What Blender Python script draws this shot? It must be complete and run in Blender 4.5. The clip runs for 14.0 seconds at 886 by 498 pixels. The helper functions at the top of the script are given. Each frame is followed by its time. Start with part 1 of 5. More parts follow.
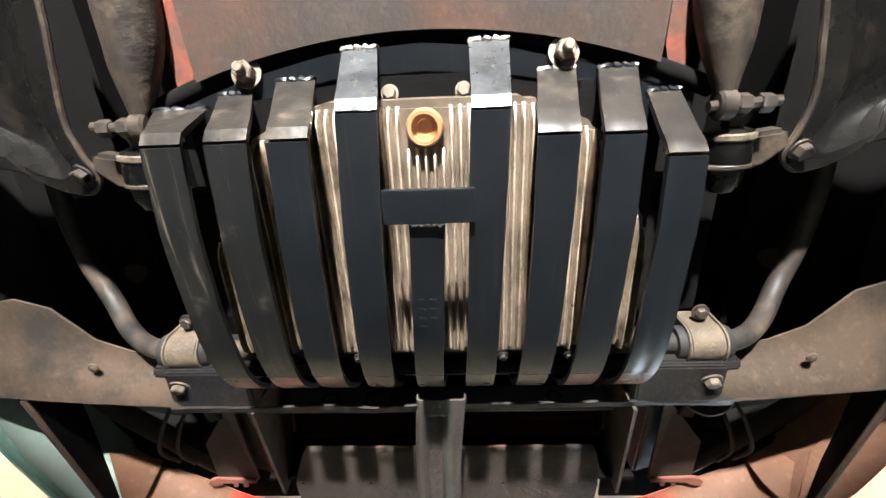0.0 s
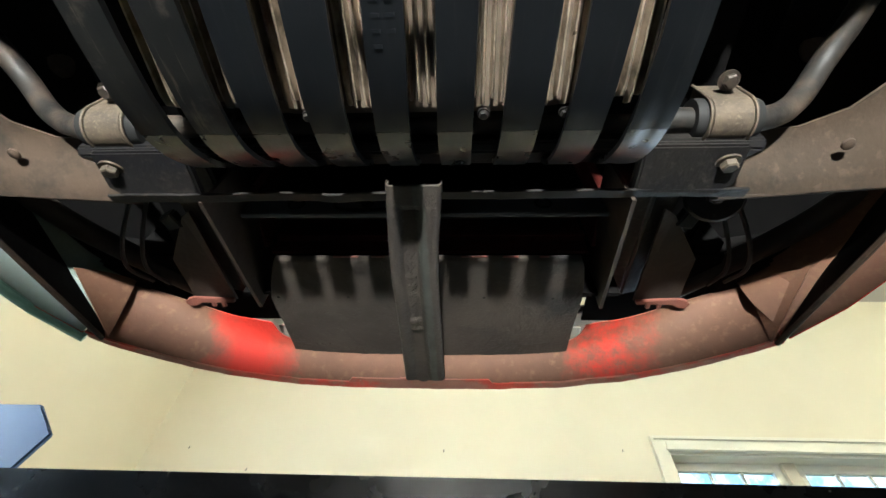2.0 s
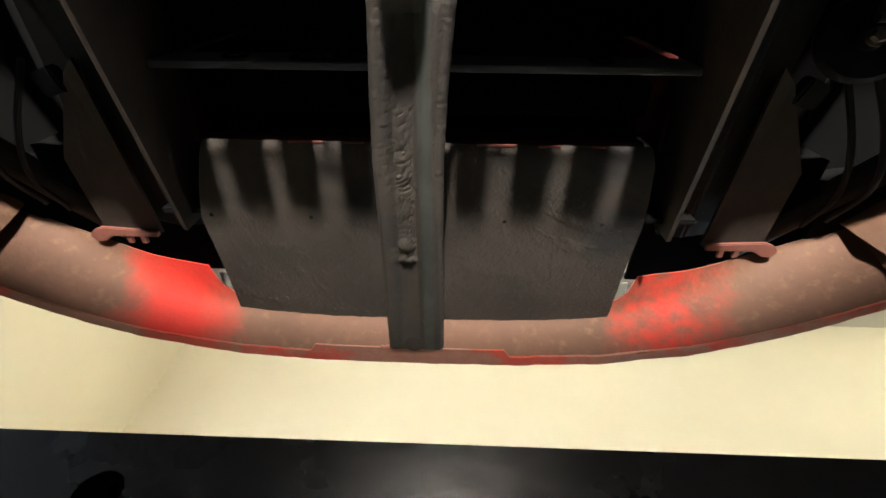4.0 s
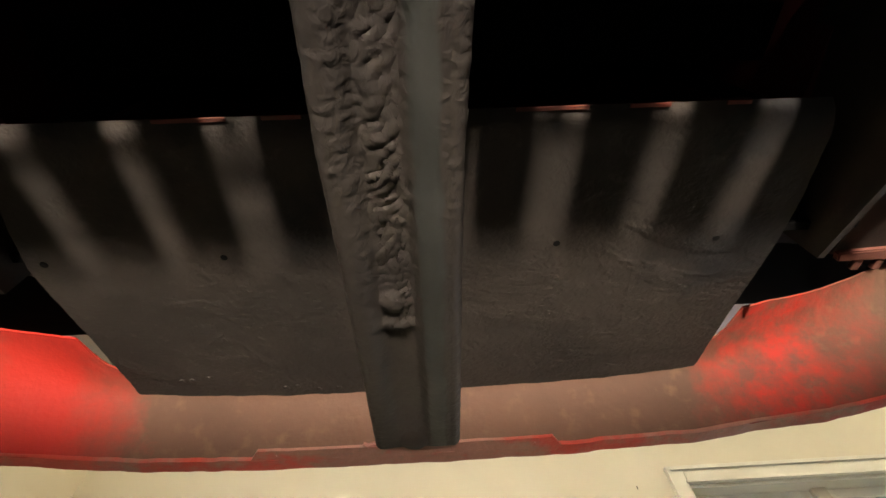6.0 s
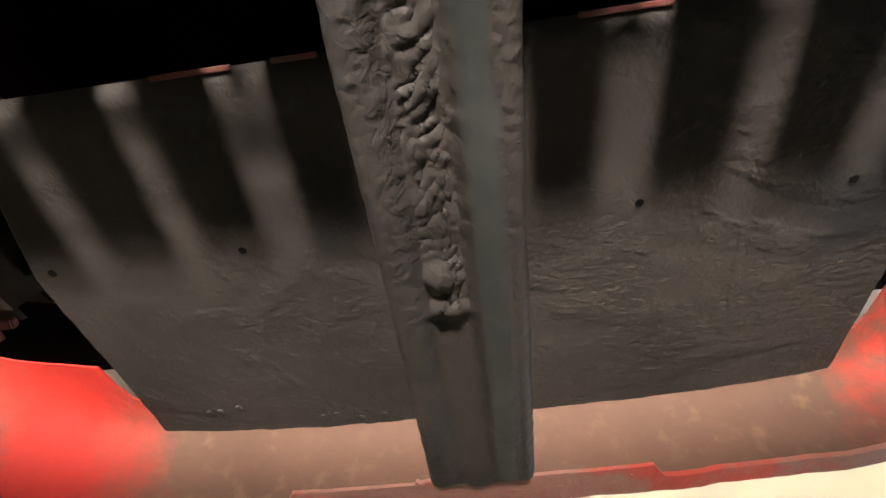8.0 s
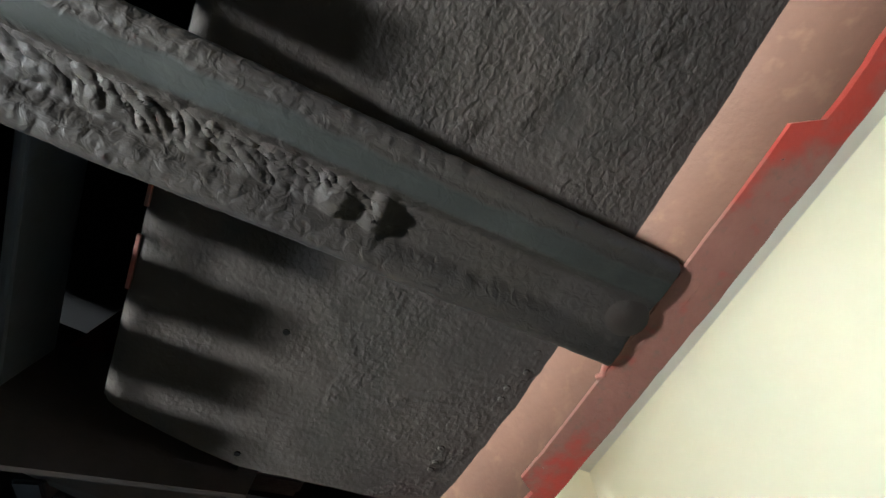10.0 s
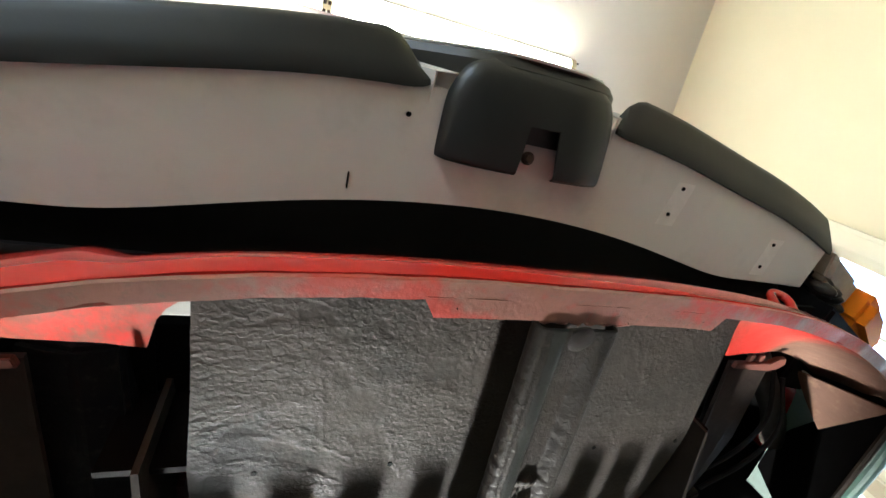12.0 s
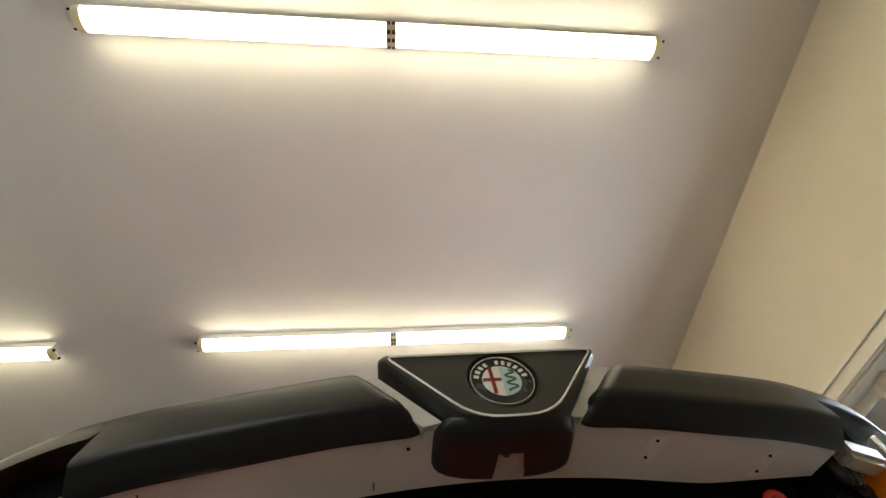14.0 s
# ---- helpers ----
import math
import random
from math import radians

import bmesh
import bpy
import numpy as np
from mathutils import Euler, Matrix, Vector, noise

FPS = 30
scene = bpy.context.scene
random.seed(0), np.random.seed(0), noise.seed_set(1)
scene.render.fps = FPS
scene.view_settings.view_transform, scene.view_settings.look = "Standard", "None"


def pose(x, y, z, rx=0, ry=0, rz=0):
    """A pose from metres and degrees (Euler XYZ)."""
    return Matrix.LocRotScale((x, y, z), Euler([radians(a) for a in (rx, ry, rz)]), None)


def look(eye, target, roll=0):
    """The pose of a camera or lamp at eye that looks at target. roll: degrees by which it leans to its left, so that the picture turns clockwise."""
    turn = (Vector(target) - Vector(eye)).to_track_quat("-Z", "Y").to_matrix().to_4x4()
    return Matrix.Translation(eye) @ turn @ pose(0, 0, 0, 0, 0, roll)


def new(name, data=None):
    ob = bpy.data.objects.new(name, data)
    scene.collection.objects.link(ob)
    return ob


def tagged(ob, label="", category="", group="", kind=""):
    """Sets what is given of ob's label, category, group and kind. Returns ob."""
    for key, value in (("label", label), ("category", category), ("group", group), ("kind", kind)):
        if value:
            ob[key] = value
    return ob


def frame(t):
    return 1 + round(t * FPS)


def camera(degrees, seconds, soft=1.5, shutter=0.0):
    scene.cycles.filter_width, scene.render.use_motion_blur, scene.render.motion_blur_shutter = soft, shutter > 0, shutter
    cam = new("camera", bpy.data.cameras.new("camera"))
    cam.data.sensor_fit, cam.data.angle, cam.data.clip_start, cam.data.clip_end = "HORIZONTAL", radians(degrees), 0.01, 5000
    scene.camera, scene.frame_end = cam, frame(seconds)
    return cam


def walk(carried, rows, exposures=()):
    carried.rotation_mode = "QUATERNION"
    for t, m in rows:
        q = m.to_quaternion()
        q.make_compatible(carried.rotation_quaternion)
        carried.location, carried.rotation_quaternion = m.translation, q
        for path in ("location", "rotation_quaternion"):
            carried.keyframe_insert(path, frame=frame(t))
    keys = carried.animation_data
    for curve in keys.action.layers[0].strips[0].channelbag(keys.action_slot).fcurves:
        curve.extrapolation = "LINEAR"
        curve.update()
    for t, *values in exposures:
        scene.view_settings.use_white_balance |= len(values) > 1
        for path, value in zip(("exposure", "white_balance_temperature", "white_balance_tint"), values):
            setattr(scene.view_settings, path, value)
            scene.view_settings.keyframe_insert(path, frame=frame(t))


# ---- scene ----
cam = camera(92.1, 14.0)
PATH = [
    (0, (0.044, 0.054, 1.315), (-0.042, 0.833, 3.155), 4.3),
    (0.5, (0.047, 0.087, 1.324), (-0.046, 1.169, 3.003), 3.0),
    (1, (0.049, 0.116, 1.331), (-0.041, 1.379, 2.879), 2.4),
    (1.5, (0.069, 0.132, 1.327), (-0.016, 1.395, 2.876), 2.6),
    (2, (0.063, 0.179, 1.323), (-0.026, 1.409, 2.898), 3.2),
    (2.5, (0.031, 0.248, 1.336), (-0.066, 1.397, 2.97), 5.9),
    (3, (0.048, 0.295, 1.333), (-0.045, 1.402, 2.997), 6.3),
    (3.2, (0.058, 0.323, 1.33), (-0.036, 1.41, 3.006), 6.0),
    (5.3, (0.017, 0.419, 1.511), (0.08, 1.621, 3.108), -2.0),
    (5.5, (0.022, 0.438, 1.514), (0.085, 1.636, 3.115), -3.1),
    (6, (0.023, 0.446, 1.535), (0.077, 1.571, 3.187), -4.7),
    (6.5, (0.025, 0.456, 1.554), (0.024, 1.549, 3.229), -4.7),
    (7, (0.022, 0.467, 1.55), (-0.044, 1.503, 3.26), -2.7),
    (7.5, (0.017, 0.486, 1.551), (-0.097, 1.482, 3.282), -0.1),
    (8, (0.016, 0.497, 1.553), (-0.11, 1.421, 3.322), 0.2),
    (8.2, (0.02, 0.498, 1.555), (-0.117, 1.396, 3.337), 0.6),
    (10.3, (0.076, 0.619, 1.534), (-0.666, 0.737, 3.388), -1.8),
    (10.5, (0.091, 0.63, 1.539), (-0.69, 0.611, 3.38), -6.9),
    (11, (0.129, 0.678, 1.534), (-0.627, 0.339, 3.354), -20.9),
    (11.3, (0.143, 0.729, 1.525), (-0.526, 0.231, 3.343), -24.9),
    (11.5, (0.158, 0.778, 1.536), (-0.509, 0.16, 3.317), -26.9),
    (11.6, (0.167, 0.792, 1.533), (-0.529, 0.144, 3.292), -27.9),
    (12, (0.179, 0.847, 1.532), (-0.522, 0.031, 3.218), -29.9),
    (12.5, (0.213, 0.941, 1.556), (-0.46, 0.003, 3.189), -28.7),
    (13, (0.185, 1.064, 1.564), (-0.23, 0.068, 3.248), -20.9),
    (13.5, (0.139, 1.148, 1.577), (-0.13, 0.071, 3.241), -13.4),
    (14, (0.121, 1.213, 1.6), (-0.128, 0.087, 3.234), -10.8),
]
walk(cam, [(t, look(eye, target, roll)) for t, eye, target, roll in PATH],
     [(0, 2.3, 5900, 8), (0.7, 1.68, 5700, 3), (1.5, 1.6, 5750, 2), (3, 1.73, 5600, 4), (5.3, 1.32, 7000, 12), (6, 1.1, 6900, 13), (6.5, 1.27, 6450, 12), (7.5, 1.78, 6200, 13), (8.2, 1.8, 6200, 12),
      (10.3, 1.75, 5200, 1), (11.5, 1.98, 5200, 1), (12.0, 2.0, 5700, 5), (12.5, 1.38, 6400, 9), (14, 0.8, 6450, 10)])

# ---------------------------------------------------------------- light
world = bpy.data.worlds.new("world")
scene.world = world
world.use_nodes = True
wn = world.node_tree
sky = wn.nodes.new("ShaderNodeTexSky")
sky.sky_type = "NISHITA"
sky.sun_disc = False
sky.sun_elevation = radians(40)
sky.sun_rotation = radians(150)
wn.nodes["Background"].inputs["Strength"].default_value = 0.15
wn.links.new(sky.outputs["Color"], wn.nodes["Background"].inputs["Color"])

sun = new("sun", bpy.data.lights.new("sun", "SUN"))
sun.data.energy = 4.0
sun.data.angle = radians(0.5)
sun.data.color = (1.0, 0.95, 0.88)
sun.matrix_world = look((0, 0, 8), (1.2, 2.0, 6.0))

# unseen work light behind and below the skid plate, inferred from the strap shadows
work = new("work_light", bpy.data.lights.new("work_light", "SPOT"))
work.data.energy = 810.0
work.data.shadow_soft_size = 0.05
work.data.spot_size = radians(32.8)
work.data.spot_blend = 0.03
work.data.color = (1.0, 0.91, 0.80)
# cone squashed and aimed to light the lip while keeping off the wall
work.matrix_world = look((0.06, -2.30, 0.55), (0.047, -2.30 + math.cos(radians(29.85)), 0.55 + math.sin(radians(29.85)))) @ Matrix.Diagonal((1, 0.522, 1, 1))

# daylight through the two windows
for at, to, w, h, power in (((1.82, 2.50, 1.85), (1.82, 0.0, 1.5), 1.2, 1.1, 10.0), ((-1.98, -0.25, 2.05), (0.0, -0.25, 1.7), 1.4, 1.1, 20.0)):
    day = new("daylight", bpy.data.lights.new("daylight", "AREA"))
    day.data.shape, day.data.size, day.data.size_y, day.data.energy = "RECTANGLE", w, h, power
    day.data.color = (0.88, 0.95, 1.0)
    day.matrix_world = look(at, to)

# ---------------------------------------------------------------- materials


def node(nt, kind, **kw):
    n = nt.nodes.new(kind)
    for k, v in kw.items():
        n.inputs[k].default_value = v
    return n


def surface(name, c1, c2=None, rough=0.5, metal=0.0, scale=8.0, detail=6.0, bump=0.0, bscale=60.0, bdist=0.002,
            stain=None, sscale=3.0, slo=0.5, shi=0.65, rvar=0.15, coat=0.0, fine=None, patch=None, spec=0.5, streak=None):
    """A two-scale surface: c1 and c2 in grain, stain in patches, relief from noise."""
    m = bpy.data.materials.new(name)
    m.use_nodes = True
    nt = m.node_tree
    b = nt.nodes["Principled BSDF"]
    co = nt.nodes.new("ShaderNodeTexCoord").outputs["Object"]
    c2 = c2 or tuple(v * 0.8 for v in c1)

    def tex(s, d=6.0, rr=0.6):
        n = node(nt, "ShaderNodeTexNoise", Scale=s, Detail=d, Roughness=rr)
        nt.links.new(co, n.inputs["Vector"])
        return n.outputs["Fac"]

    def ramp(src, lo, hi):
        n = node(nt, "ShaderNodeMapRange")
        n.inputs["From Min"].default_value, n.inputs["From Max"].default_value = lo, hi
        nt.links.new(src, n.inputs["Value"])
        return n.outputs["Result"]

    def mix(fac, a, bb):
        n = nt.nodes.new("ShaderNodeMix")
        n.data_type = "RGBA"
        nt.links.new(fac, n.inputs["Factor"])
        for v, i in ((a, 6), (bb, 7)):
            if isinstance(v, tuple):
                n.inputs[i].default_value = (*v, 1)
            else:
                nt.links.new(v, n.inputs[i])
        return n.outputs[2]

    grain = tex(scale, detail)
    col = mix(ramp(grain, 0.35, 0.65), c1, c2)
    if fine:
        col = mix(ramp(tex(scale * 9, 3.0), 0.55, 0.75), col, fine)
    if streak:
        # long fine scratches that run fore and aft
        mp = nt.nodes.new("ShaderNodeMapping")
        mp.inputs["Scale"].default_value = (260, 9, 60)
        nt.links.new(co, mp.inputs["Vector"])
        sn = node(nt, "ShaderNodeTexNoise", Scale=1.0, Detail=4.0, Roughness=0.7)
        nt.links.new(mp.outputs["Vector"], sn.inputs["Vector"])
        col = mix(ramp(sn.outputs["Fac"], 0.58, 0.76), col, streak)
    if stain:
        col = mix(ramp(tex(sscale, 5.0, 0.7), slo, shi), col, stain)
    if patch:
        # bare paint in two broad rubbed patches, mirrored about the car's centre line
        colour, centre, half = patch
        sep = nt.nodes.new("ShaderNodeSeparateXYZ")
        nt.links.new(co, sep.inputs[0])

        def math_(op, a, bb=None):
            n = nt.nodes.new("ShaderNodeMath")
            n.operation = op
            for i, v in enumerate((a, bb)):
                if v is None:
                    continue
                if isinstance(v, (int, float)):
                    n.inputs[i].default_value = v
                else:
                    nt.links.new(v, n.inputs[i])
            return n.outputs[0]

        away = math_("ABSOLUTE", math_("SUBTRACT", math_("ABSOLUTE", math_("SUBTRACT", sep.outputs[0], 0.01)), centre))
        wob = math_("ADD", away, math_("MULTIPLY", math_("SUBTRACT", tex(18.0, 6.0, 0.65), 0.5), 0.11))
        bare = ramp(wob, half * 1.40, half * 0.36)
        # one side is rubbed less and shows through a speckled film
        side = ramp(sep.outputs[0], -0.05, 0.05)
        film = math_("MULTIPLY", side, ramp(tex(70.0, 5.0, 0.7), 0.36, 0.62))
        bare = math_("MULTIPLY", bare, math_("SUBTRACT", 1.0, math_("MULTIPLY", film, 0.82)))
        col = mix(bare, col, colour)
    nt.links.new(col, b.inputs["Base Color"])
    r = node(nt, "ShaderNodeMapRange")
    r.inputs["To Min"].default_value, r.inputs["To Max"].default_value = max(0.02, rough - rvar), min(1, rough + rvar)
    nt.links.new(tex(scale * 2.3, 4.0), r.inputs["Value"])
    nt.links.new(r.outputs["Result"], b.inputs["Roughness"])
    b.inputs["Metallic"].default_value = metal
    b.inputs["Specular IOR Level"].default_value = spec
    b.inputs["Coat Weight"].default_value = coat
    if bump:
        bn = node(nt, "ShaderNodeBump", Strength=bump, Distance=bdist)
        nt.links.new(tex(bscale, 5.0), bn.inputs["Height"])
        nt.links.new(bn.outputs["Normal"], b.inputs["Normal"])
    return m


def undercoat(name, c1, c2, dark, tray):
    """Sprayed undercoat: wrinkled skin in patches and smooth smears between. On the brace one ridge is worn smooth,
    with its bluish daylight sheen put into the colour.
    """
    m = bpy.data.materials.new(name)
    m.use_nodes = True
    nt = m.node_tree
    b = nt.nodes["Principled BSDF"]
    co = nt.nodes.new("ShaderNodeTexCoord").outputs["Object"]
    sep = nt.nodes.new("ShaderNodeSeparateXYZ")
    nt.links.new(co, sep.inputs[0])

    def tex(s, d=4.0, rr=0.55, stretch=None, twist=0.0):
        n = node(nt, "ShaderNodeTexNoise", Scale=s, Detail=d, Roughness=rr, Distortion=twist)
        src = co
        if stretch:
            mp = nt.nodes.new("ShaderNodeMapping")
            mp.inputs["Scale"].default_value = stretch
            nt.links.new(co, mp.inputs["Vector"])
            src = mp.outputs["Vector"]
        nt.links.new(src, n.inputs["Vector"])
        return n.outputs["Fac"]

    def calc(op, *args):
        n = nt.nodes.new("ShaderNodeMath")
        n.operation = op
        for i, v in enumerate(args):
            if isinstance(v, (int, float)):
                n.inputs[i].default_value = v
            else:
                nt.links.new(v, n.inputs[i])
        return n.outputs[0]

    def ramp(src, lo, hi, a=0.0, z=1.0):
        n = node(nt, "ShaderNodeMapRange")
        n.interpolation_type = "SMOOTHSTEP"
        for k, v in (("From Min", lo), ("From Max", hi), ("To Min", a), ("To Max", z)):
            n.inputs[k].default_value = v
        nt.links.new(src, n.inputs["Value"])
        return n.outputs["Result"]

    def mix(fac, a, c):
        n = nt.nodes.new("ShaderNodeMix")
        n.data_type = "RGBA"
        nt.links.new(fac, n.inputs["Factor"])
        for v, i in ((a, 6), (c, 7)):
            if isinstance(v, tuple):
                n.inputs[i].default_value = (*v, 1)
            else:
                nt.links.new(v, n.inputs[i])
        return n.outputs[2]

    col = mix(ramp(tex(10.0, 6.0), 0.35, 0.65), c1, c2)
    col = mix(ramp(tex(7.0, 5.0, 0.65), 0.50, 0.66, 0.0, 0.85), col, dark)
    col = mix(ramp(tex(120.0, 3.0), 0.60, 0.78, 0.0, 0.5), col, tuple(v * 1.5 for v in c1))
    fine = calc("MULTIPLY", tex(420.0, 3.0), 0.16)
    if tray:
        # wrinkled skin, thickest towards the front on one side
        lean = calc("ADD", calc("MULTIPLY", calc("SUBTRACT", sep.outputs[1], 0.61), 1.3), calc("MULTIPLY", sep.outputs[0], 0.45))
        where = ramp(calc("ADD", tex(17.0, 3.0, 0.6, None, 0.6), lean), 0.50, 0.60)
        skin = tex(1.0, 1.5, 0.5, (215, 285, 230), 0.55)
        bumps = calc("MULTIPLY", calc("MULTIPLY", skin, where), 1.25)
        peel = calc("MULTIPLY", calc("MULTIPLY", tex(1.0, 2.0, 0.5, (300, 330, 300), 0.3), ramp(tex(26.0, 3.0), 0.40, 0.60, 0.45, 1.0)), 1.05)
        height = calc("ADD", calc("ADD", bumps, peel), fine)
        rough = ramp(where, 0.0, 1.0, 0.72, 0.64)
    else:
        worn = calc("ABSOLUTE", calc("SUBTRACT", calc("ADD", sep.outputs[0], calc("MULTIPLY", calc("SUBTRACT", tex(60.0, 3.0), 0.5), 0.006)), 0.0228))
        worn = ramp(worn, 0.0062, 0.0040)
        # greyer mix paints in the worn ridge's bluish daylight sheen
        col = mix(worn, col, mix(ramp(tex(30.0, 4.0), 0.35, 0.65), (0.046, 0.047, 0.043), (0.032, 0.033, 0.030)))
        skin = calc("MULTIPLY", tex(1.0, 2.0, 0.55, (250, 210, 200), 0.7), calc("SUBTRACT", 1.0, calc("MULTIPLY", worn, 0.62)))
        height = calc("ADD", calc("MULTIPLY", skin, 0.75), calc("MULTIPLY", fine, calc("SUBTRACT", 1.0, calc("MULTIPLY", worn, 0.8))))
        rough = ramp(worn, 0.0, 1.0, 0.58, 0.42)
    nt.links.new(col, b.inputs["Base Color"])
    nt.links.new(rough, b.inputs["Roughness"])
    b.inputs["Specular IOR Level"].default_value = 0.09
    bn = node(nt, "ShaderNodeBump", Strength=0.8, Distance=0.0009 if tray else 0.0013)
    nt.links.new(height, bn.inputs["Height"])
    nt.links.new(bn.outputs["Normal"], b.inputs["Normal"])
    return m


def glowing(name, colour, strength):
    m = bpy.data.materials.new(name)
    m.use_nodes = True
    b = m.node_tree.nodes["Principled BSDF"]
    b.inputs["Base Color"].default_value = (0.8, 0.8, 0.8, 1)
    b.inputs["Emission Color"].default_value = (*colour, 1)
    b.inputs["Emission Strength"].default_value = strength
    return m


def clear(name, rough=0.0):
    m = bpy.data.materials.new(name)
    m.use_nodes = True
    b = m.node_tree.nodes["Principled BSDF"]
    b.inputs["Transmission Weight"].default_value = 1.0
    b.inputs["Roughness"].default_value = rough
    b.inputs["IOR"].default_value = 1.45
    return m


M_WALL = surface("cream_wall_paint", (0.80, 0.74, 0.60), (0.76, 0.70, 0.56), 0.75, scale=1.5, bump=0.15, bscale=220, bdist=0.001)
M_CEIL = surface("white_ceiling_paint", (0.72, 0.69, 0.66), (0.68, 0.65, 0.62), 0.85, scale=1.2, bump=0.1, bscale=200, bdist=0.001)
# made-up finish of the unseen wall, kept dark to cut bounced light
M_BLOCK = surface("dark_closing_wall_grey", (0.20, 0.19, 0.18), (0.16, 0.155, 0.15), 0.85, scale=2, bump=0.3, bscale=90)
M_FLOOR = surface("grey_concrete", (0.13, 0.127, 0.122), (0.10, 0.098, 0.094), 0.6, scale=3, stain=(0.06, 0.058, 0.055), sscale=1.2, bump=0.2, bscale=90)
M_TRIM = surface("cream_trim_paint", (0.80, 0.77, 0.67), (0.76, 0.73, 0.63), 0.4, scale=5, bump=0.05, bscale=150)
M_SASH = surface("tan_sash_paint", (0.62, 0.56, 0.44), (0.56, 0.50, 0.40), 0.45, scale=6, bump=0.05, bscale=150)
M_GLASS = clear("window_glass")
M_TUBE = glowing("lit_lamp_lens", (1.0, 0.91, 0.64), 14.8)
M_CREAM = surface("cream_plastic", (0.78, 0.70, 0.46), (0.72, 0.64, 0.42), 0.35, scale=12)
M_LAMPBODY = surface("white_enamel", (0.78, 0.78, 0.76), (0.72, 0.72, 0.70), 0.35, scale=5)
M_BLACK = surface("satin_black_paint", (0.003, 0.0036, 0.0048), (0.0045, 0.0052, 0.0066), 0.33, scale=22, bump=0.10, bscale=150, bdist=0.001,
                  stain=(0.022, 0.019, 0.017), sscale=30, slo=0.66, shi=0.84, spec=0.32, rvar=0.10, streak=(0.012, 0.012, 0.012))
M_SCUFF = surface("scuffed_black_paint", (0.0035, 0.0038, 0.0043), (0.006, 0.006, 0.006), 0.36, scale=22, bump=0.15, bscale=150, bdist=0.001,
                  stain=(0.060, 0.050, 0.041), sscale=20, slo=0.58, shi=0.76, spec=0.34, rvar=0.12, streak=(0.075, 0.062, 0.050))
M_BARE = surface("bare_oily_steel", (0.085, 0.092, 0.098), (0.030, 0.033, 0.037), 0.30, metal=0.55, scale=30, bump=0.25, bscale=120, bdist=0.001,
                 stain=(0.012, 0.011, 0.010), sscale=45, slo=0.55, shi=0.72, streak=(0.16, 0.15, 0.13), spec=0.4, rvar=0.12)
M_OILY = surface("oily_worn_black_paint", (0.020, 0.018, 0.015), (0.008, 0.0075, 0.007), 0.34, metal=0.1, scale=34, bump=0.35, bscale=140, bdist=0.001,
                 stain=(0.075, 0.060, 0.045), sscale=30, slo=0.54, shi=0.74, streak=(0.06, 0.052, 0.042), spec=0.4, rvar=0.14)
# paler stain carries the curl's highlight as well as its rubbed, oily film
M_CURL = surface("rubbed_highlit_black_paint", (0.0045, 0.005, 0.0058), (0.009, 0.0092, 0.0088), 0.30, metal=0.1, scale=26, bump=0.22, bscale=130, bdist=0.001,
                 stain=(0.048, 0.044, 0.035), sscale=24, slo=0.54, shi=0.78, streak=(0.035, 0.031, 0.026), spec=0.45, rvar=0.12)
M_WELD = surface("bright_weld_metal", (0.16, 0.145, 0.13), (0.03, 0.028, 0.026), 0.40, metal=0.3, scale=110, bump=0.8, bscale=420, bdist=0.001)
M_CHASSIS = surface("black_chassis_paint", (0.005, 0.005, 0.006), (0.010, 0.009, 0.008), 0.5, scale=16, bump=0.4, bscale=110, bdist=0.002,
                    stain=(0.035, 0.028, 0.023), sscale=20, slo=0.58, shi=0.78, fine=(0.02, 0.017, 0.015), spec=0.1)
M_GUSSET = surface("dusty_black_paint", (0.034, 0.026, 0.021), (0.020, 0.016, 0.014), 0.6, scale=12, bump=0.3, bscale=110, bdist=0.002,
                   stain=(0.042, 0.030, 0.024), sscale=18, slo=0.5, shi=0.75, spec=0.15)
M_SUPPORT = surface("worn_grey_black_paint", (0.050, 0.054, 0.060), (0.036, 0.039, 0.043), 0.5, scale=14, bump=0.2, bscale=120, bdist=0.001, stain=(0.032, 0.027, 0.023), sscale=20, slo=0.55, shi=0.75, spec=0.3)
M_GAPPLATE = surface("dull_gap_plate_grey", (0.14, 0.14, 0.12), (0.10, 0.10, 0.088), 0.55, scale=14, bump=0.1, bscale=120, bdist=0.001)
# small black parts, and cavity fills kept near black as painted shade
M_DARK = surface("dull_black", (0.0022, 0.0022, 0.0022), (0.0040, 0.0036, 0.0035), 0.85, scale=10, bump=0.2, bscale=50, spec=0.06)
M_UNDER = undercoat("textured_undercoat", (0.041, 0.034, 0.029), (0.029, 0.025, 0.022), (0.015, 0.015, 0.016), True)
M_LUMPY = undercoat("thick_lumpy_undercoat", (0.040, 0.034, 0.029), (0.028, 0.024, 0.022), (0.020, 0.019, 0.019), False)
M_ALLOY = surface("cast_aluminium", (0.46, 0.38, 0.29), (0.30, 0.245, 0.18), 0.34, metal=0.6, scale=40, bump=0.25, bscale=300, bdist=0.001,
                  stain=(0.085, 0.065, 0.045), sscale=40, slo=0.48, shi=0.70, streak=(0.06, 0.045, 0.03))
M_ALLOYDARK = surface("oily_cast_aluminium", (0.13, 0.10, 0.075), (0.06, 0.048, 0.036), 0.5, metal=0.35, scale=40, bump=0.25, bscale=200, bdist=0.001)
M_PLUG = surface("tarnished_copper_plug", (0.50, 0.24, 0.11), (0.62, 0.34, 0.17), 0.4, metal=0.7, scale=60)
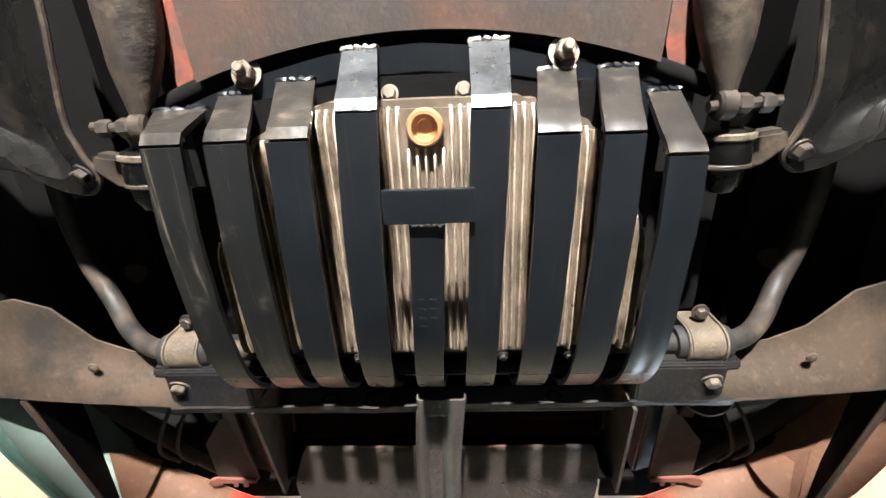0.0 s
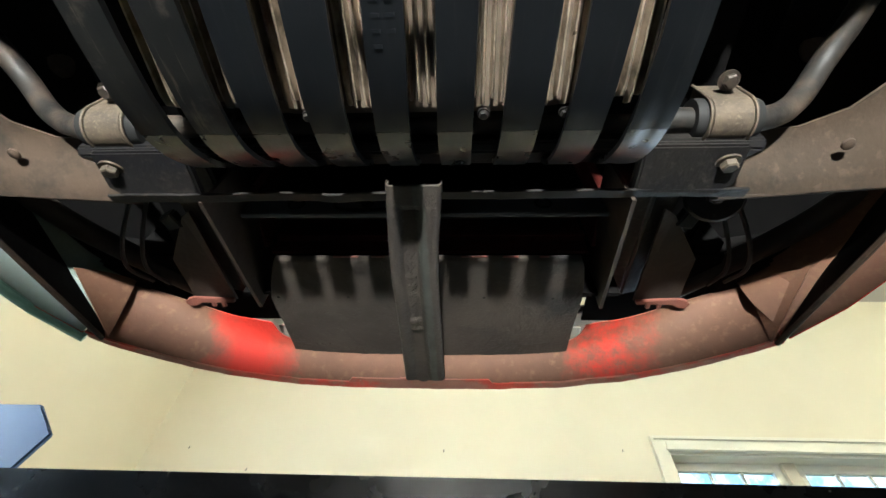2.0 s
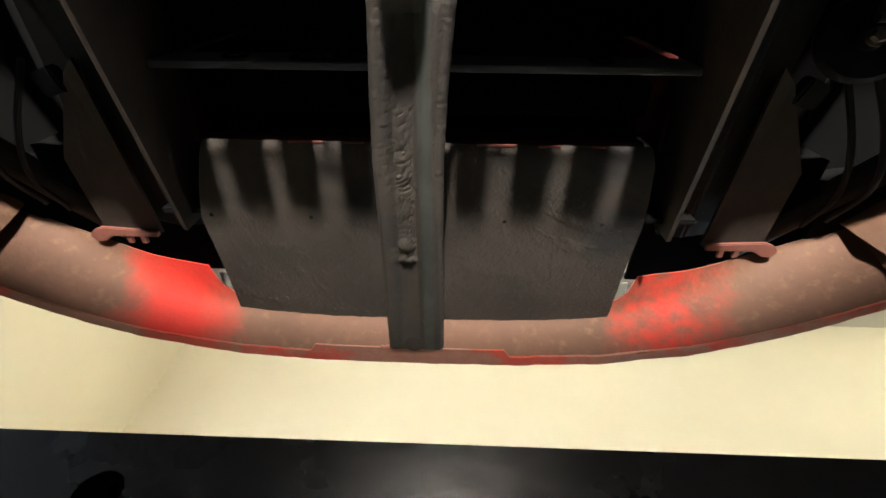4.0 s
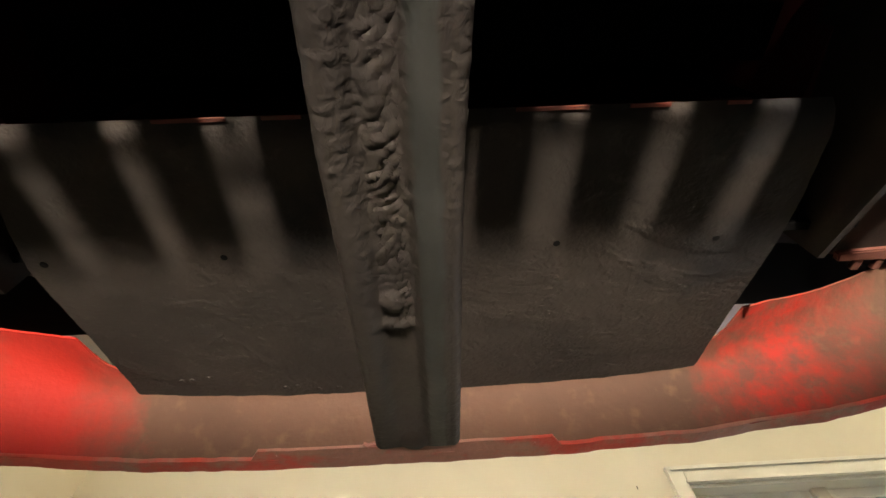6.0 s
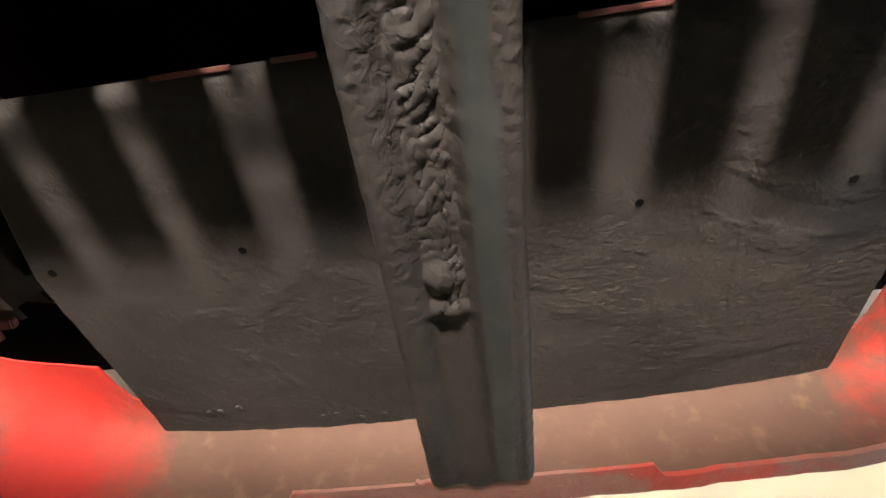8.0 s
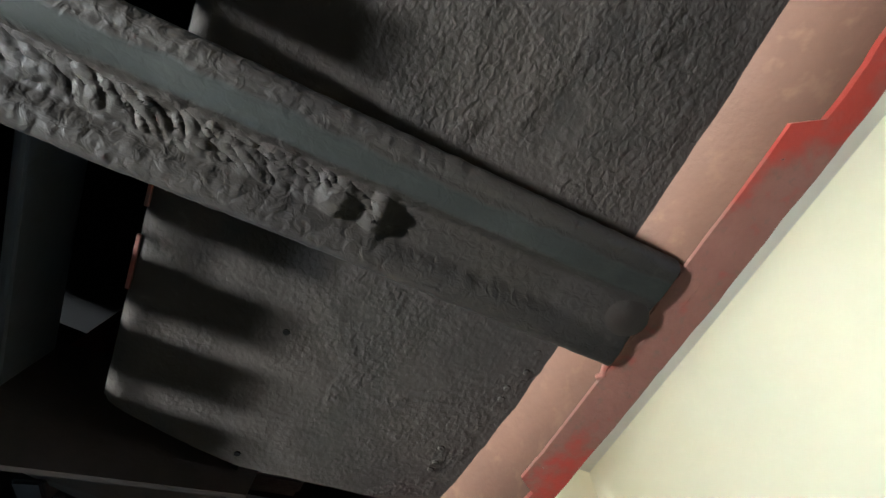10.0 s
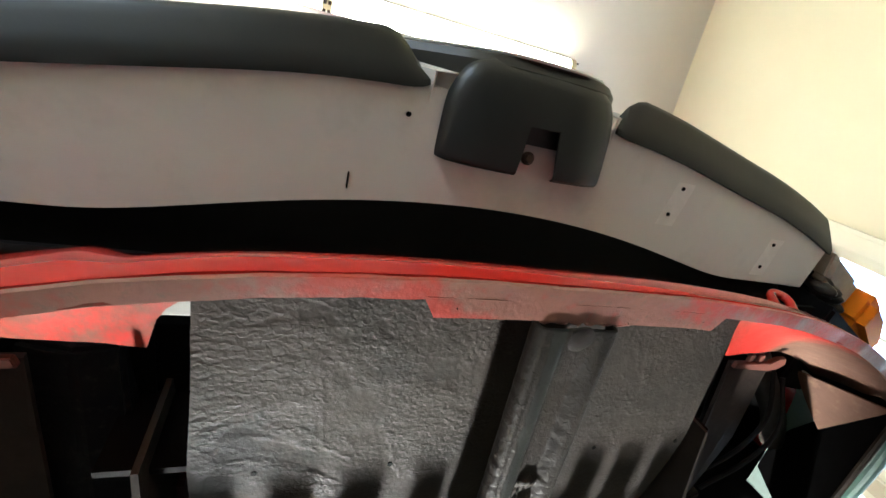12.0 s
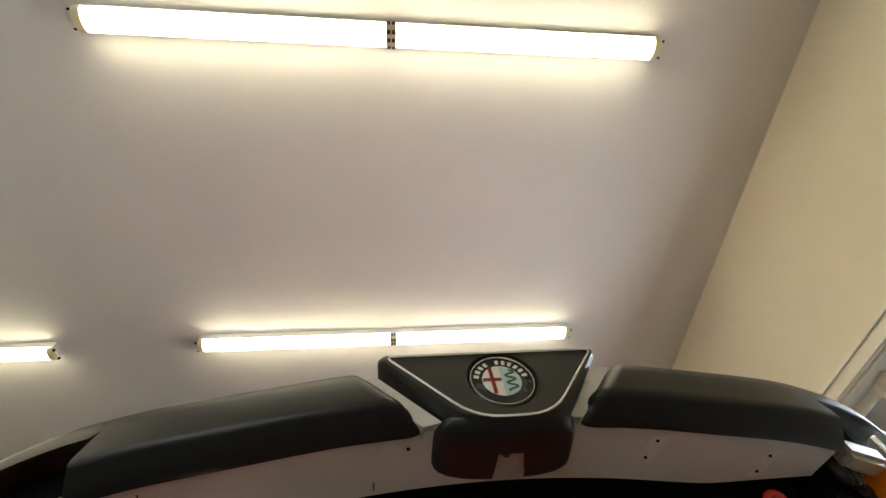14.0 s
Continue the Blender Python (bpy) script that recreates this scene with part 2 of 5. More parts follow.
M_BAR = surface("worn_black_bar", (0.009, 0.0086, 0.0082), (0.018, 0.016, 0.0138), 0.52, metal=0.05, scale=24, bump=0.25, bscale=160, stain=(0.05, 0.037, 0.028), sscale=26, slo=0.46, shi=0.72, spec=0.22)
M_ARM = surface("gloss_black_arm", (0.002, 0.002, 0.002), (0.004, 0.0037, 0.0034), 0.28, scale=14, bump=0.5, bscale=45, stain=(0.016, 0.0125, 0.010), sscale=22, slo=0.58, shi=0.8, spec=0.35)
M_ZINC = surface("dirty_zinc_steel", (0.14, 0.115, 0.085), (0.05, 0.040, 0.031), 0.45, metal=0.45, scale=90, bump=0.35, bscale=300, bdist=0.001, stain=(0.028, 0.022, 0.018), sscale=90, slo=0.5, shi=0.7)
M_RUST = surface("dusty_rusty_steel", (0.040, 0.033, 0.029), (0.026, 0.023, 0.022), 0.55, scale=12, bump=0.35, bscale=110, bdist=0.002,
                 stain=(0.085, 0.043, 0.028), sscale=6, slo=0.48, shi=0.74, fine=(0.055, 0.042, 0.036), spec=0.2)
M_GREASE = surface("greasy_cast_steel", (0.036, 0.028, 0.021), (0.012, 0.010, 0.009), 0.46, metal=0.15, scale=40, bump=0.5, bscale=150, bdist=0.002,
                   stain=(0.085, 0.064, 0.044), sscale=30, slo=0.50, shi=0.76, fine=(0.014, 0.012, 0.011), spec=0.3)
M_CLAMP = surface("dusty_cadmium_plate", (0.075, 0.058, 0.041), (0.038, 0.031, 0.023), 0.62, metal=0.1, scale=45, bump=0.5, bscale=150, bdist=0.002,
                  stain=(0.024, 0.020, 0.017), sscale=38, slo=0.52, shi=0.72, fine=(0.10, 0.08, 0.058), spec=0.2)
M_OVER = surface("red_oxide_overspray", (0.055, 0.038, 0.031), (0.038, 0.029, 0.025), 0.55, scale=14, bump=0.3, bscale=120,
                 stain=(0.26, 0.050, 0.024), sscale=9, slo=0.40, shi=0.72, fine=(0.06, 0.038, 0.030), spec=0.2)
M_RUBBER = surface("black_bumper_rubber", (0.006, 0.006, 0.0058), (0.009, 0.009, 0.0085), 0.45, scale=6, bump=0.1, bscale=400, bdist=0.0006, rvar=0.06, spec=0.42)
M_CAP = surface("black_moulded_plastic", (0.007, 0.007, 0.0068), (0.011, 0.011, 0.0105), 0.40, scale=8, bump=0.06, bscale=420, bdist=0.0005, rvar=0.05, spec=0.5)
M_GREY = surface("grey_primer_aluminium", (0.68, 0.67, 0.645), (0.61, 0.60, 0.58), 0.42, metal=0.1, scale=4, bump=0.05, bscale=90,
                 stain=(0.50, 0.48, 0.46), sscale=9, slo=0.5, shi=0.8)
M_RUBBED = surface("rubbed_pale_primer", (0.80, 0.79, 0.77), (0.70, 0.69, 0.67), 0.40, metal=0.1, scale=60, bump=0.05, bscale=90)
M_RED = surface("glossy_red_paint", (0.50, 0.022, 0.014), (0.46, 0.020, 0.013), 0.22, scale=4, coat=0.6, rvar=0.05, bump=0.03, bscale=60)
M_CHIP = surface("chipped_red_paint", (0.13, 0.028, 0.020), (0.09, 0.022, 0.017), 0.55, scale=14, bump=0.4, bscale=70, bdist=0.002,
                 stain=(0.08, 0.05, 0.038), sscale=22, slo=0.48, shi=0.66, spec=0.3)
M_TAB = surface("dusty_faded_red", (0.14, 0.050, 0.036), (0.10, 0.042, 0.032), 0.6, scale=20, bump=0.2, bscale=120, bdist=0.001, spec=0.15)
M_DUST = surface("dusty_red_inner_panel", (0.112, 0.058, 0.037), (0.082, 0.044, 0.029), 0.65, scale=9, bump=0.3, bscale=110, bdist=0.002, fine=(0.122, 0.070, 0.044), patch=((0.33, 0.022, 0.015), 0.27, 0.050), spec=0.12)
# window daylight on the corner, put into two green-tinted colours
M_TEAL = surface("corner_daylight_tint", (0.15, 0.20, 0.175), (0.12, 0.155, 0.135), 0.5, scale=16, bump=0.2, bscale=100, bdist=0.001, stain=(0.12, 0.13, 0.11), sscale=14, slo=0.5, shi=0.75)
M_MINT = surface("rim_daylight_tint", (0.23, 0.40, 0.33), (0.19, 0.33, 0.27), 0.45, scale=16, bump=0.1, bscale=100, bdist=0.001)
M_LIP = surface("chipped_pinkish_lip", (0.30, 0.140, 0.106), (0.22, 0.096, 0.072), 0.5, scale=22, bump=0.5, bscale=120, bdist=0.002,
                stain=(0.42, 0.055, 0.036), sscale=11, slo=0.47, shi=0.58, fine=(0.20, 0.12, 0.09), spec=0.3)
M_BROWN = surface("dusty_brown_panel", (0.046, 0.032, 0.023), (0.031, 0.023, 0.017), 0.65, scale=9, bump=0.3, bscale=80,
                  stain=(0.018, 0.015, 0.013), sscale=12, slo=0.46, shi=0.64, fine=(0.057, 0.040, 0.029), spec=0.12)
M_CHROME = surface("bright_trim", (0.75, 0.73, 0.68), (0.7, 0.68, 0.64), 0.2, metal=1.0, scale=20, rvar=0.05)
M_WHITE = surface("white_enamel_badge", (0.75, 0.73, 0.68), (0.7, 0.68, 0.63), 0.25, scale=20)
M_BADGERED = surface("dark_red_enamel", (0.25, 0.02, 0.02), (0.2, 0.02, 0.02), 0.25, scale=20)
M_BADGEBLUE = surface("pale_blue_enamel", (0.45, 0.58, 0.62), (0.4, 0.52, 0.56), 0.25, scale=20)
M_BADGEBLACK = surface("dark_enamel", (0.02, 0.02, 0.022), (0.03, 0.03, 0.03), 0.25, scale=20)
M_GREEN = surface("dark_green_enamel", (0.03, 0.10, 0.06), (0.03, 0.08, 0.05), 0.3, scale=20)
M_AMBER = surface("amber_lens_plastic", (0.85, 0.25, 0.01), (0.75, 0.20, 0.01), 0.15, scale=10, rvar=0.05)
M_LENS = surface("cloudy_clear_lens", (0.50, 0.47, 0.38), (0.40, 0.37, 0.30), 0.22, scale=30, bump=0.3, bscale=140, bdist=0.001, rvar=0.08)
M_YELLOW = surface("pale_yellow_paper", (0.72, 0.62, 0.32), (0.68, 0.58, 0.30), 0.6, scale=20)
M_LIFT = surface("gloss_black_lift_paint", (0.005, 0.005, 0.006), (0.008, 0.008, 0.008), 0.26, scale=10, bump=0.3, bscale=140, bdist=0.0012,
                 fine=(0.014, 0.012, 0.011), spec=0.45)
M_BLUE = surface("blue_lift_paint", (0.045, 0.11, 0.27), (0.04, 0.10, 0.24), 0.45, scale=4, bump=0.1, bscale=120, bdist=0.001, rvar=0.05)
M_CABLE = surface("greasy_steel_cable", (0.24, 0.23, 0.21), (0.13, 0.12, 0.11), 0.38, metal=0.8, scale=80)
M_WIRE = surface("black_wire_sleeve", (0.010, 0.010, 0.010), (0.016, 0.016, 0.016), 0.55, scale=30, spec=0.15)
M_ORANGE = surface("orange_label", (0.75, 0.20, 0.05), (0.7, 0.25, 0.08), 0.6, scale=30)
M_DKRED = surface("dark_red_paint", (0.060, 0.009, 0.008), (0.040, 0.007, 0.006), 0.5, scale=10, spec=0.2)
M_GRASS = surface("grass_ground", (0.06, 0.10, 0.03), (0.09, 0.12, 0.04), 0.9, scale=0.6)

# ---------------------------------------------------------------- building helpers


def mesh_of(bm, smooth=False, angle=35):
    bmesh.ops.recalc_face_normals(bm, faces=bm.faces)
    me = bpy.data.meshes.new("mesh")
    bm.to_mesh(me)
    bm.free()
    if smooth:
        me.polygons.foreach_set("use_smooth", [True] * len(me.polygons))
        me.set_sharp_from_angle(angle=radians(angle))
    return me


def part(name, bm, material, parent=None, label="", smooth=True):
    ob = new(name, mesh_of(bm, smooth) if isinstance(bm, bmesh.types.BMesh) else bm)
    if not ob.data.materials:
        ob.data.materials.append(material)
    if parent:
        ob.parent = parent
        bpy.context.view_layer.update()
        ob.matrix_parent_inverse = parent.matrix_world.inverted()
    if label:
        ob["label"] = label
    return ob


def thing(name, at, label, category, group="", kind=""):
    ob = new(name)
    ob.empty_display_size = 0.1
    ob.location = at
    bpy.context.view_layer.update()
    return tagged(ob, label, category, group, kind)


def box(x0, x1, y0, y1, z0, z1, bev=0.0, bm=None):
    bm = bm or bmesh.new()
    made = bmesh.ops.create_cube(bm, size=1)["verts"]
    for v in made:
        v.co = Vector(((x0 + x1) / 2 + v.co.x * (x1 - x0), (y0 + y1) / 2 + v.co.y * (y1 - y0), (z0 + z1) / 2 + v.co.z * (z1 - z0)))
    if bev:
        edges = {e for v in made for e in v.link_edges}
        bmesh.ops.bevel(bm, geom=list(edges), offset=bev, segments=2, affect="EDGES", profile=0.6)
    return bm


def prism(poly, axis, a0, a1, bev=0.0, bm=None):
    """A polygon extruded along an axis; poly in the two other axes, in x, y, z order."""
    bm = bm or bmesh.new()
    put = {"x": lambda p, a: (a, p[0], p[1]), "y": lambda p, a: (p[0], a, p[1]), "z": lambda p, a: (p[0], p[1], a)}[axis]
    lo = [bm.verts.new(put(p, a0)) for p in poly]
    hi = [bm.verts.new(put(p, a1)) for p in poly]
    n = len(poly)
    faces = [bm.faces.new(lo[::-1]), bm.faces.new(hi)]
    for i in range(n):
        faces.append(bm.faces.new((lo[i], lo[(i + 1) % n], hi[(i + 1) % n], hi[i])))
    if bev:
        bmesh.ops.recalc_face_normals(bm, faces=faces)
        bmesh.ops.bevel(bm, geom=list({e for f in faces for e in f.edges}), offset=bev, segments=2, affect="EDGES")
    return bm


def spline(pts, n):
    """n points on a smooth curve through pts."""
    p = [Vector(q) for q in pts]
    p = [p[0] * 2 - p[1]] + p + [p[-1] * 2 - p[-2]]
    out = []
    for k in range(n):
        u = k / (n - 1) * (len(p) - 3)
        i = min(int(u), len(p) - 4)
        t = u - i
        a, b, c, d = p[i:i + 4]
        out.append(0.5 * (2 * b + (c - a) * t + (2 * a - 5 * b + 4 * c - d) * t * t + (3 * b - a - 3 * c + d) * t ** 3))
    return out


def tube(pts, r, seg=12, bm=None, smooth_n=0):
    """A round bar along pts; r a number or one for each point."""
    pts = spline(pts, smooth_n) if smooth_n else [Vector(p) for p in pts]
    bm = bm or bmesh.new()
    rr = list(np.interp(np.linspace(0, 1, len(pts)), np.linspace(0, 1, len(r)), r)) if isinstance(r, (list, tuple)) else [r] * len(pts)
    rings, up = [], None
    for i, p in enumerate(pts):
        d = (pts[min(i + 1, len(pts) - 1)] - pts[max(i - 1, 0)]).normalized()
        if up is None:
            up = d.orthogonal().normalized()
        up = (up - d * up.dot(d)).normalized()
        side = d.cross(up)
        rings.append([bm.verts.new(p + (up * math.cos(a) + side * math.sin(a)) * rr[i]) for a in (2 * math.pi * k / seg for k in range(seg))])
    for a, b in zip(rings, rings[1:]):
        for k in range(seg):
            bm.faces.new((a[k], a[(k + 1) % seg], b[(k + 1) % seg], b[k]))
    bm.faces.new(rings[0][::-1])
    bm.faces.new(rings[-1])
    return bm


def sheet(rows, thick, bm=None):
    """A curved plate from a grid of points, thickened along its normals."""
    bm = bm or bmesh.new()
    p = np.array([[tuple(q) for q in r] for r in rows], float)
    du, dv = np.gradient(p, axis=0), np.gradient(p, axis=1)
    n = np.cross(du, dv)
    n /= np.linalg.norm(n, axis=2, keepdims=True) + 1e-12
    nu, nv = p.shape[:2]
    a = [[bm.verts.new(p[i, j]) for j in range(nv)] for i in range(nu)]
    b = [[bm.verts.new(p[i, j] + n[i, j] * thick) for j in range(nv)] for i in range(nu)]
    for i in range(nu - 1):
        for j in range(nv - 1):
            bm.faces.new((a[i][j], a[i + 1][j], a[i + 1][j + 1], a[i][j + 1]))
            bm.faces.new((b[i][j], b[i][j + 1], b[i + 1][j + 1], b[i + 1][j]))
    for i in range(nu - 1):
        for j in (0, nv - 1):
            bm.faces.new((a[i][j], b[i][j], b[i + 1][j], a[i + 1][j]))
    for j in range(nv - 1):
        for i in (0, nu - 1):
            bm.faces.new((a[i][j], a[i][j + 1], b[i][j + 1], b[i][j]))
    return bm


def lathe(profile, at, axis, seg=20, bm=None):
    """A turned piece: profile of (along the axis, radius), from the base at outwards."""
    bm = bm or bmesh.new()
    d = Vector(axis).normalized()
    u = d.orthogonal().normalized()
    w = d.cross(u)
    at = Vector(at)
    rings = []
    for h, r in profile:
        rings.append([bm.verts.new(at + d * h + (u * math.cos(a) + w * math.sin(a)) * max(r, 1e-5)) for a in (2 * math.pi * k / seg for k in range(seg))])
    for a, b in zip(rings, rings[1:]):
        for k in range(seg):
            bm.faces.new((a[k], a[(k + 1) % seg], b[(k + 1) % seg], b[k]))
    bm.faces.new(rings[0][::-1])
    bm.faces.new(rings[-1])
    return bm


def bolt(at, axis, r=0.010, h=0.008, washer=1.5, stud=0.0, bm=None):
    """A hexagon head on a washer."""
    bm = lathe([(0, r * washer), (0.002, r * washer), (0.0021, r * 1.02)], at, axis, 18, bm)
    d = Vector(axis).normalized()
    lathe([(0.002, r), (h, r), (h + 0.0012, r * 0.82)], at, d, 6, bm)
    if stud:
        lathe([(h, r * 0.5), (h + stud, r * 0.5), (h + stud + 0.001, r * 0.4)], at, d, 12, bm)
    return bm


def lump(p, scale, seed=0.0):
    return noise.fractal(Vector(p) * scale + Vector((seed, seed * 2, 0)), 0.7, 2.1, 4)


# ---------------------------------------------------------------- the room
CEIL_Z = 3.70
NORTH_Y = 2.54


def west_x(y):
    """The side wall stands a little askew to the car."""
    return -1.98 + 0.105 * (y - 0.3)


structure = dict(kind="structure")
tagged(part("floor", box(-2.8, 4.6, -5.0, NORTH_Y + 0.15, -0.1, 0.0), M_FLOOR, smooth=False), "grey concrete garage floor with dark stains", "floor", **structure)
tagged(part("ceiling", box(-2.8, 4.6, -5.0, NORTH_Y + 0.15, CEIL_Z, CEIL_Z + 0.1), M_CEIL, smooth=False), "plain white painted garage ceiling", "ceiling", **structure)

# front wall, open for its window
W1 = (1.192, 2.496, 1.25, 2.525)


def north_wall():
    bm = bmesh.new()
    a, b, c, d = W1
    for x0, x1, z0, z1 in ((-2.8, a, 0, CEIL_Z), (b, 4.6, 0, CEIL_Z), (a, b, 0, c), (a, b, d, CEIL_Z)):
        box(x0, x1, NORTH_Y, NORTH_Y + 0.15, z0, z1, bm=bm)
    # small nail holes left in the plaster
    return bm


wall_n = tagged(part("wall_north", north_wall(), M_WALL, smooth=False), "cream painted plaster wall with a window", "wall", **structure)
for x, z in ((-1.50, 2.50), (-1.12, 2.385), (-0.04, 2.51), (0.95, 2.53)):
    part("nail_hole", box(x - 0.0022, x + 0.0022, NORTH_Y - 0.002, NORTH_Y - 0.0005, z - 0.007, z + 0.007), M_RUST, wall_n, smooth=False)
W2 = (-1.05, 0.545, 1.45, 2.67)


def west_wall():
    """Built along its own line, then set askew."""
    bm = bmesh.new()
    a, b, c, d = W2
    for y0, y1, z0, z1 in ((-5.0, a, 0, CEIL_Z), (b, NORTH_Y + 0.1, 0, CEIL_Z), (a, b, 0, c), (a, b, d, CEIL_Z)):
        box(-0.15, 0.0, y0, y1, z0, z1, bm=bm)
    for v in bm.verts:
        v.co.x += west_x(v.co.y)
    return bm


tagged(part("wall_west", west_wall(), M_WALL, smooth=False), "cream painted side wall with a bright window", "wall", **structure)
tagged(part("wall_east", box(4.5, 4.65, -5.0, NORTH_Y, 0, CEIL_Z), M_WALL, smooth=False), "plain cream painted wall", "wall", **structure)
# unseen closing wall, dark so that it returns little light
tagged(part("wall_south", box(-2.8, 4.6, -5.15, -5.0, 0, CEIL_Z), M_BLOCK, smooth=False), "plain dark grey closing wall, unseen", "wall", **structure)


def window(name, w, to_world, label):
    """A two-sash window with moulded casing; built with u along the wall, v into the room, z up."""
    a, b, c, d = w
    win = thing(name, to_world(Vector(((a + b) / 2, 0, c))), label, "window", kind="structure")

    def piece(nm, bm, material, parent, lab=""):
        for v in bm.verts:
            v.co = to_world(v.co)
        return part(nm, bm, material, parent, lab, smooth=False)

    tw = 0.07
    casing = [box(a - tw, a, 0.003, 0.020, c - tw, d + tw, 0.003), box(b, b + tw, 0.003, 0.020, c - tw, d + tw, 0.003),
              box(a, b, 0.003, 0.020, d, d + tw, 0.003)]
    for bm in casing:
        piece("casing", bm, M_TRIM, win, "cream moulded casing")
    for bm in (box(a - tw - 0.012, a - tw + 0.006, 0.003, 0.032, c - tw, d + tw + 0.012, 0.003),
               box(b + tw - 0.006, b + tw + 0.012, 0.003, 0.032, c - tw, d + tw + 0.012, 0.003),
               box(a - tw + 0.006, b + tw - 0.006, 0.003, 0.032, d + tw - 0.006, d + tw + 0.012, 0.003),
               box(a - 0.010, b + 0.010, 0.020, 0.027, d + 0.004, d + 0.016, 0.002)):
        piece("backband", bm, M_TRIM, win)
    piece("window_sill", box(a - 0.1, b + 0.1, 0.003, 0.07, c - 0.035, c, 0.006), M_TRIM, win, "cream wooden sill")
    for bm in (box(a, a + 0.012, -0.15, 0.0, c, d), box(b - 0.012, b, -0.15, 0.0, c, d), box(a + 0.012, b - 0.012, -0.15, 0.0, d - 0.012, d)):
        piece("jamb", bm, M_TRIM, win)
    mid = (a + b) / 2
    piece("mullion", box(mid - 0.035, mid + 0.035, -0.13, -0.06, c, d - 0.012, 0.004), M_SASH, win, "tan mullion post")
    for s0, s1 in ((a + 0.012, mid - 0.035), (mid + 0.035, b - 0.012)):
        z0, z1 = c, d - 0.012
        frame_w = 0.045
        fr = bmesh.new()
        for q in ((s0, s0 + frame_w, z0, z1), (s1 - frame_w, s1, z0, z1), (s0 + frame_w, s1 - frame_w, z0, z0 + frame_w), (s0 + frame_w, s1 - frame_w, z1 - frame_w, z1)):
            box(q[0], q[1], -0.12, -0.085, q[2], q[3], 0.003, bm=fr)
        sash = piece("window_frame", fr, M_TRIM, win, "cream sash frame")
        for k in (1, 2):
            x = s0 + frame_w + (s1 - s0 - 2 * frame_w) * k / 3
            piece("muntin", box(x - 0.007, x + 0.007, -0.112, -0.092, z0 + frame_w, z1 - frame_w), M_TRIM, sash)
        for k in (1, 2):
            z = z0 + frame_w + (z1 - z0 - 2 * frame_w) * k / 3
            piece("muntin", box(s0 + frame_w, s1 - frame_w, -0.111, -0.093, z - 0.007, z + 0.007), M_TRIM, sash)
        g = piece("pane", box(s0 + frame_w - 0.005, s1 - frame_w + 0.005, -0.104, -0.100, z0 + frame_w - 0.005, z1 - frame_w + 0.005), M_GLASS, sash)
        g.visible_shadow = False


window("window_1", W1, lambda p: Vector((p.x, NORTH_Y - p.y, p.z)), "cream framed window with two sashes, bright sky behind")
window("window_2", W2, lambda p: Vector((west_x(p.x) + p.y, p.x, p.z)), "cream framed side window with two sashes, bright daylight")


def cloudy_sky(strength):
    m = bpy.data.materials.new("bright_cloudy_sky")
    m.use_nodes = True
    nt = m.node_tree
    nt.nodes.remove(nt.nodes["Principled BSDF"])
    em = nt.nodes.new("ShaderNodeEmission")
    co = nt.nodes.new("ShaderNodeTexCoord").outputs["Object"]
    n = node(nt, "ShaderNodeTexNoise", Scale=0.45, Detail=7.0, Roughness=0.6)
    nt.links.new(co, n.inputs["Vector"])
    r = nt.nodes.new("ShaderNodeValToRGB")
    r.color_ramp.elements[0].position, r.color_ramp.elements[0].color = 0.42, (0.22, 0.52, 0.95, 1)
    r.color_ramp.elements[1].position, r.color_ramp.elements[1].color = 0.58, (0.95, 0.98, 1.0, 1)
    nt.links.new(n.outputs["Fac"], r.inputs["Fac"])
    nt.links.new(r.outputs["Color"], em.inputs["Color"])
    em.inputs["Strength"].default_value = strength
    nt.links.new(em.outputs[0], nt.nodes["Material Output"].inputs["Surface"])
    return m


for nm, glow, bm in (("backdrop", 1.3, box(-20, 60, 30, 30.1, -0.15, 60)), ("backdrop", 4.0, box(-30.1, -30, -50, 29.9, -0.15, 60))):
    tagged(part(nm, bm, cloudy_sky(glow), smooth=False), "bright sky with white clouds outside the windows", "sky", kind="structure")
tagged(part("ground", box(-300, 300, -300, 300, -0.5, -0.15), M_GRASS, smooth=False), "grassy ground outside the garage", "ground", kind="structure")


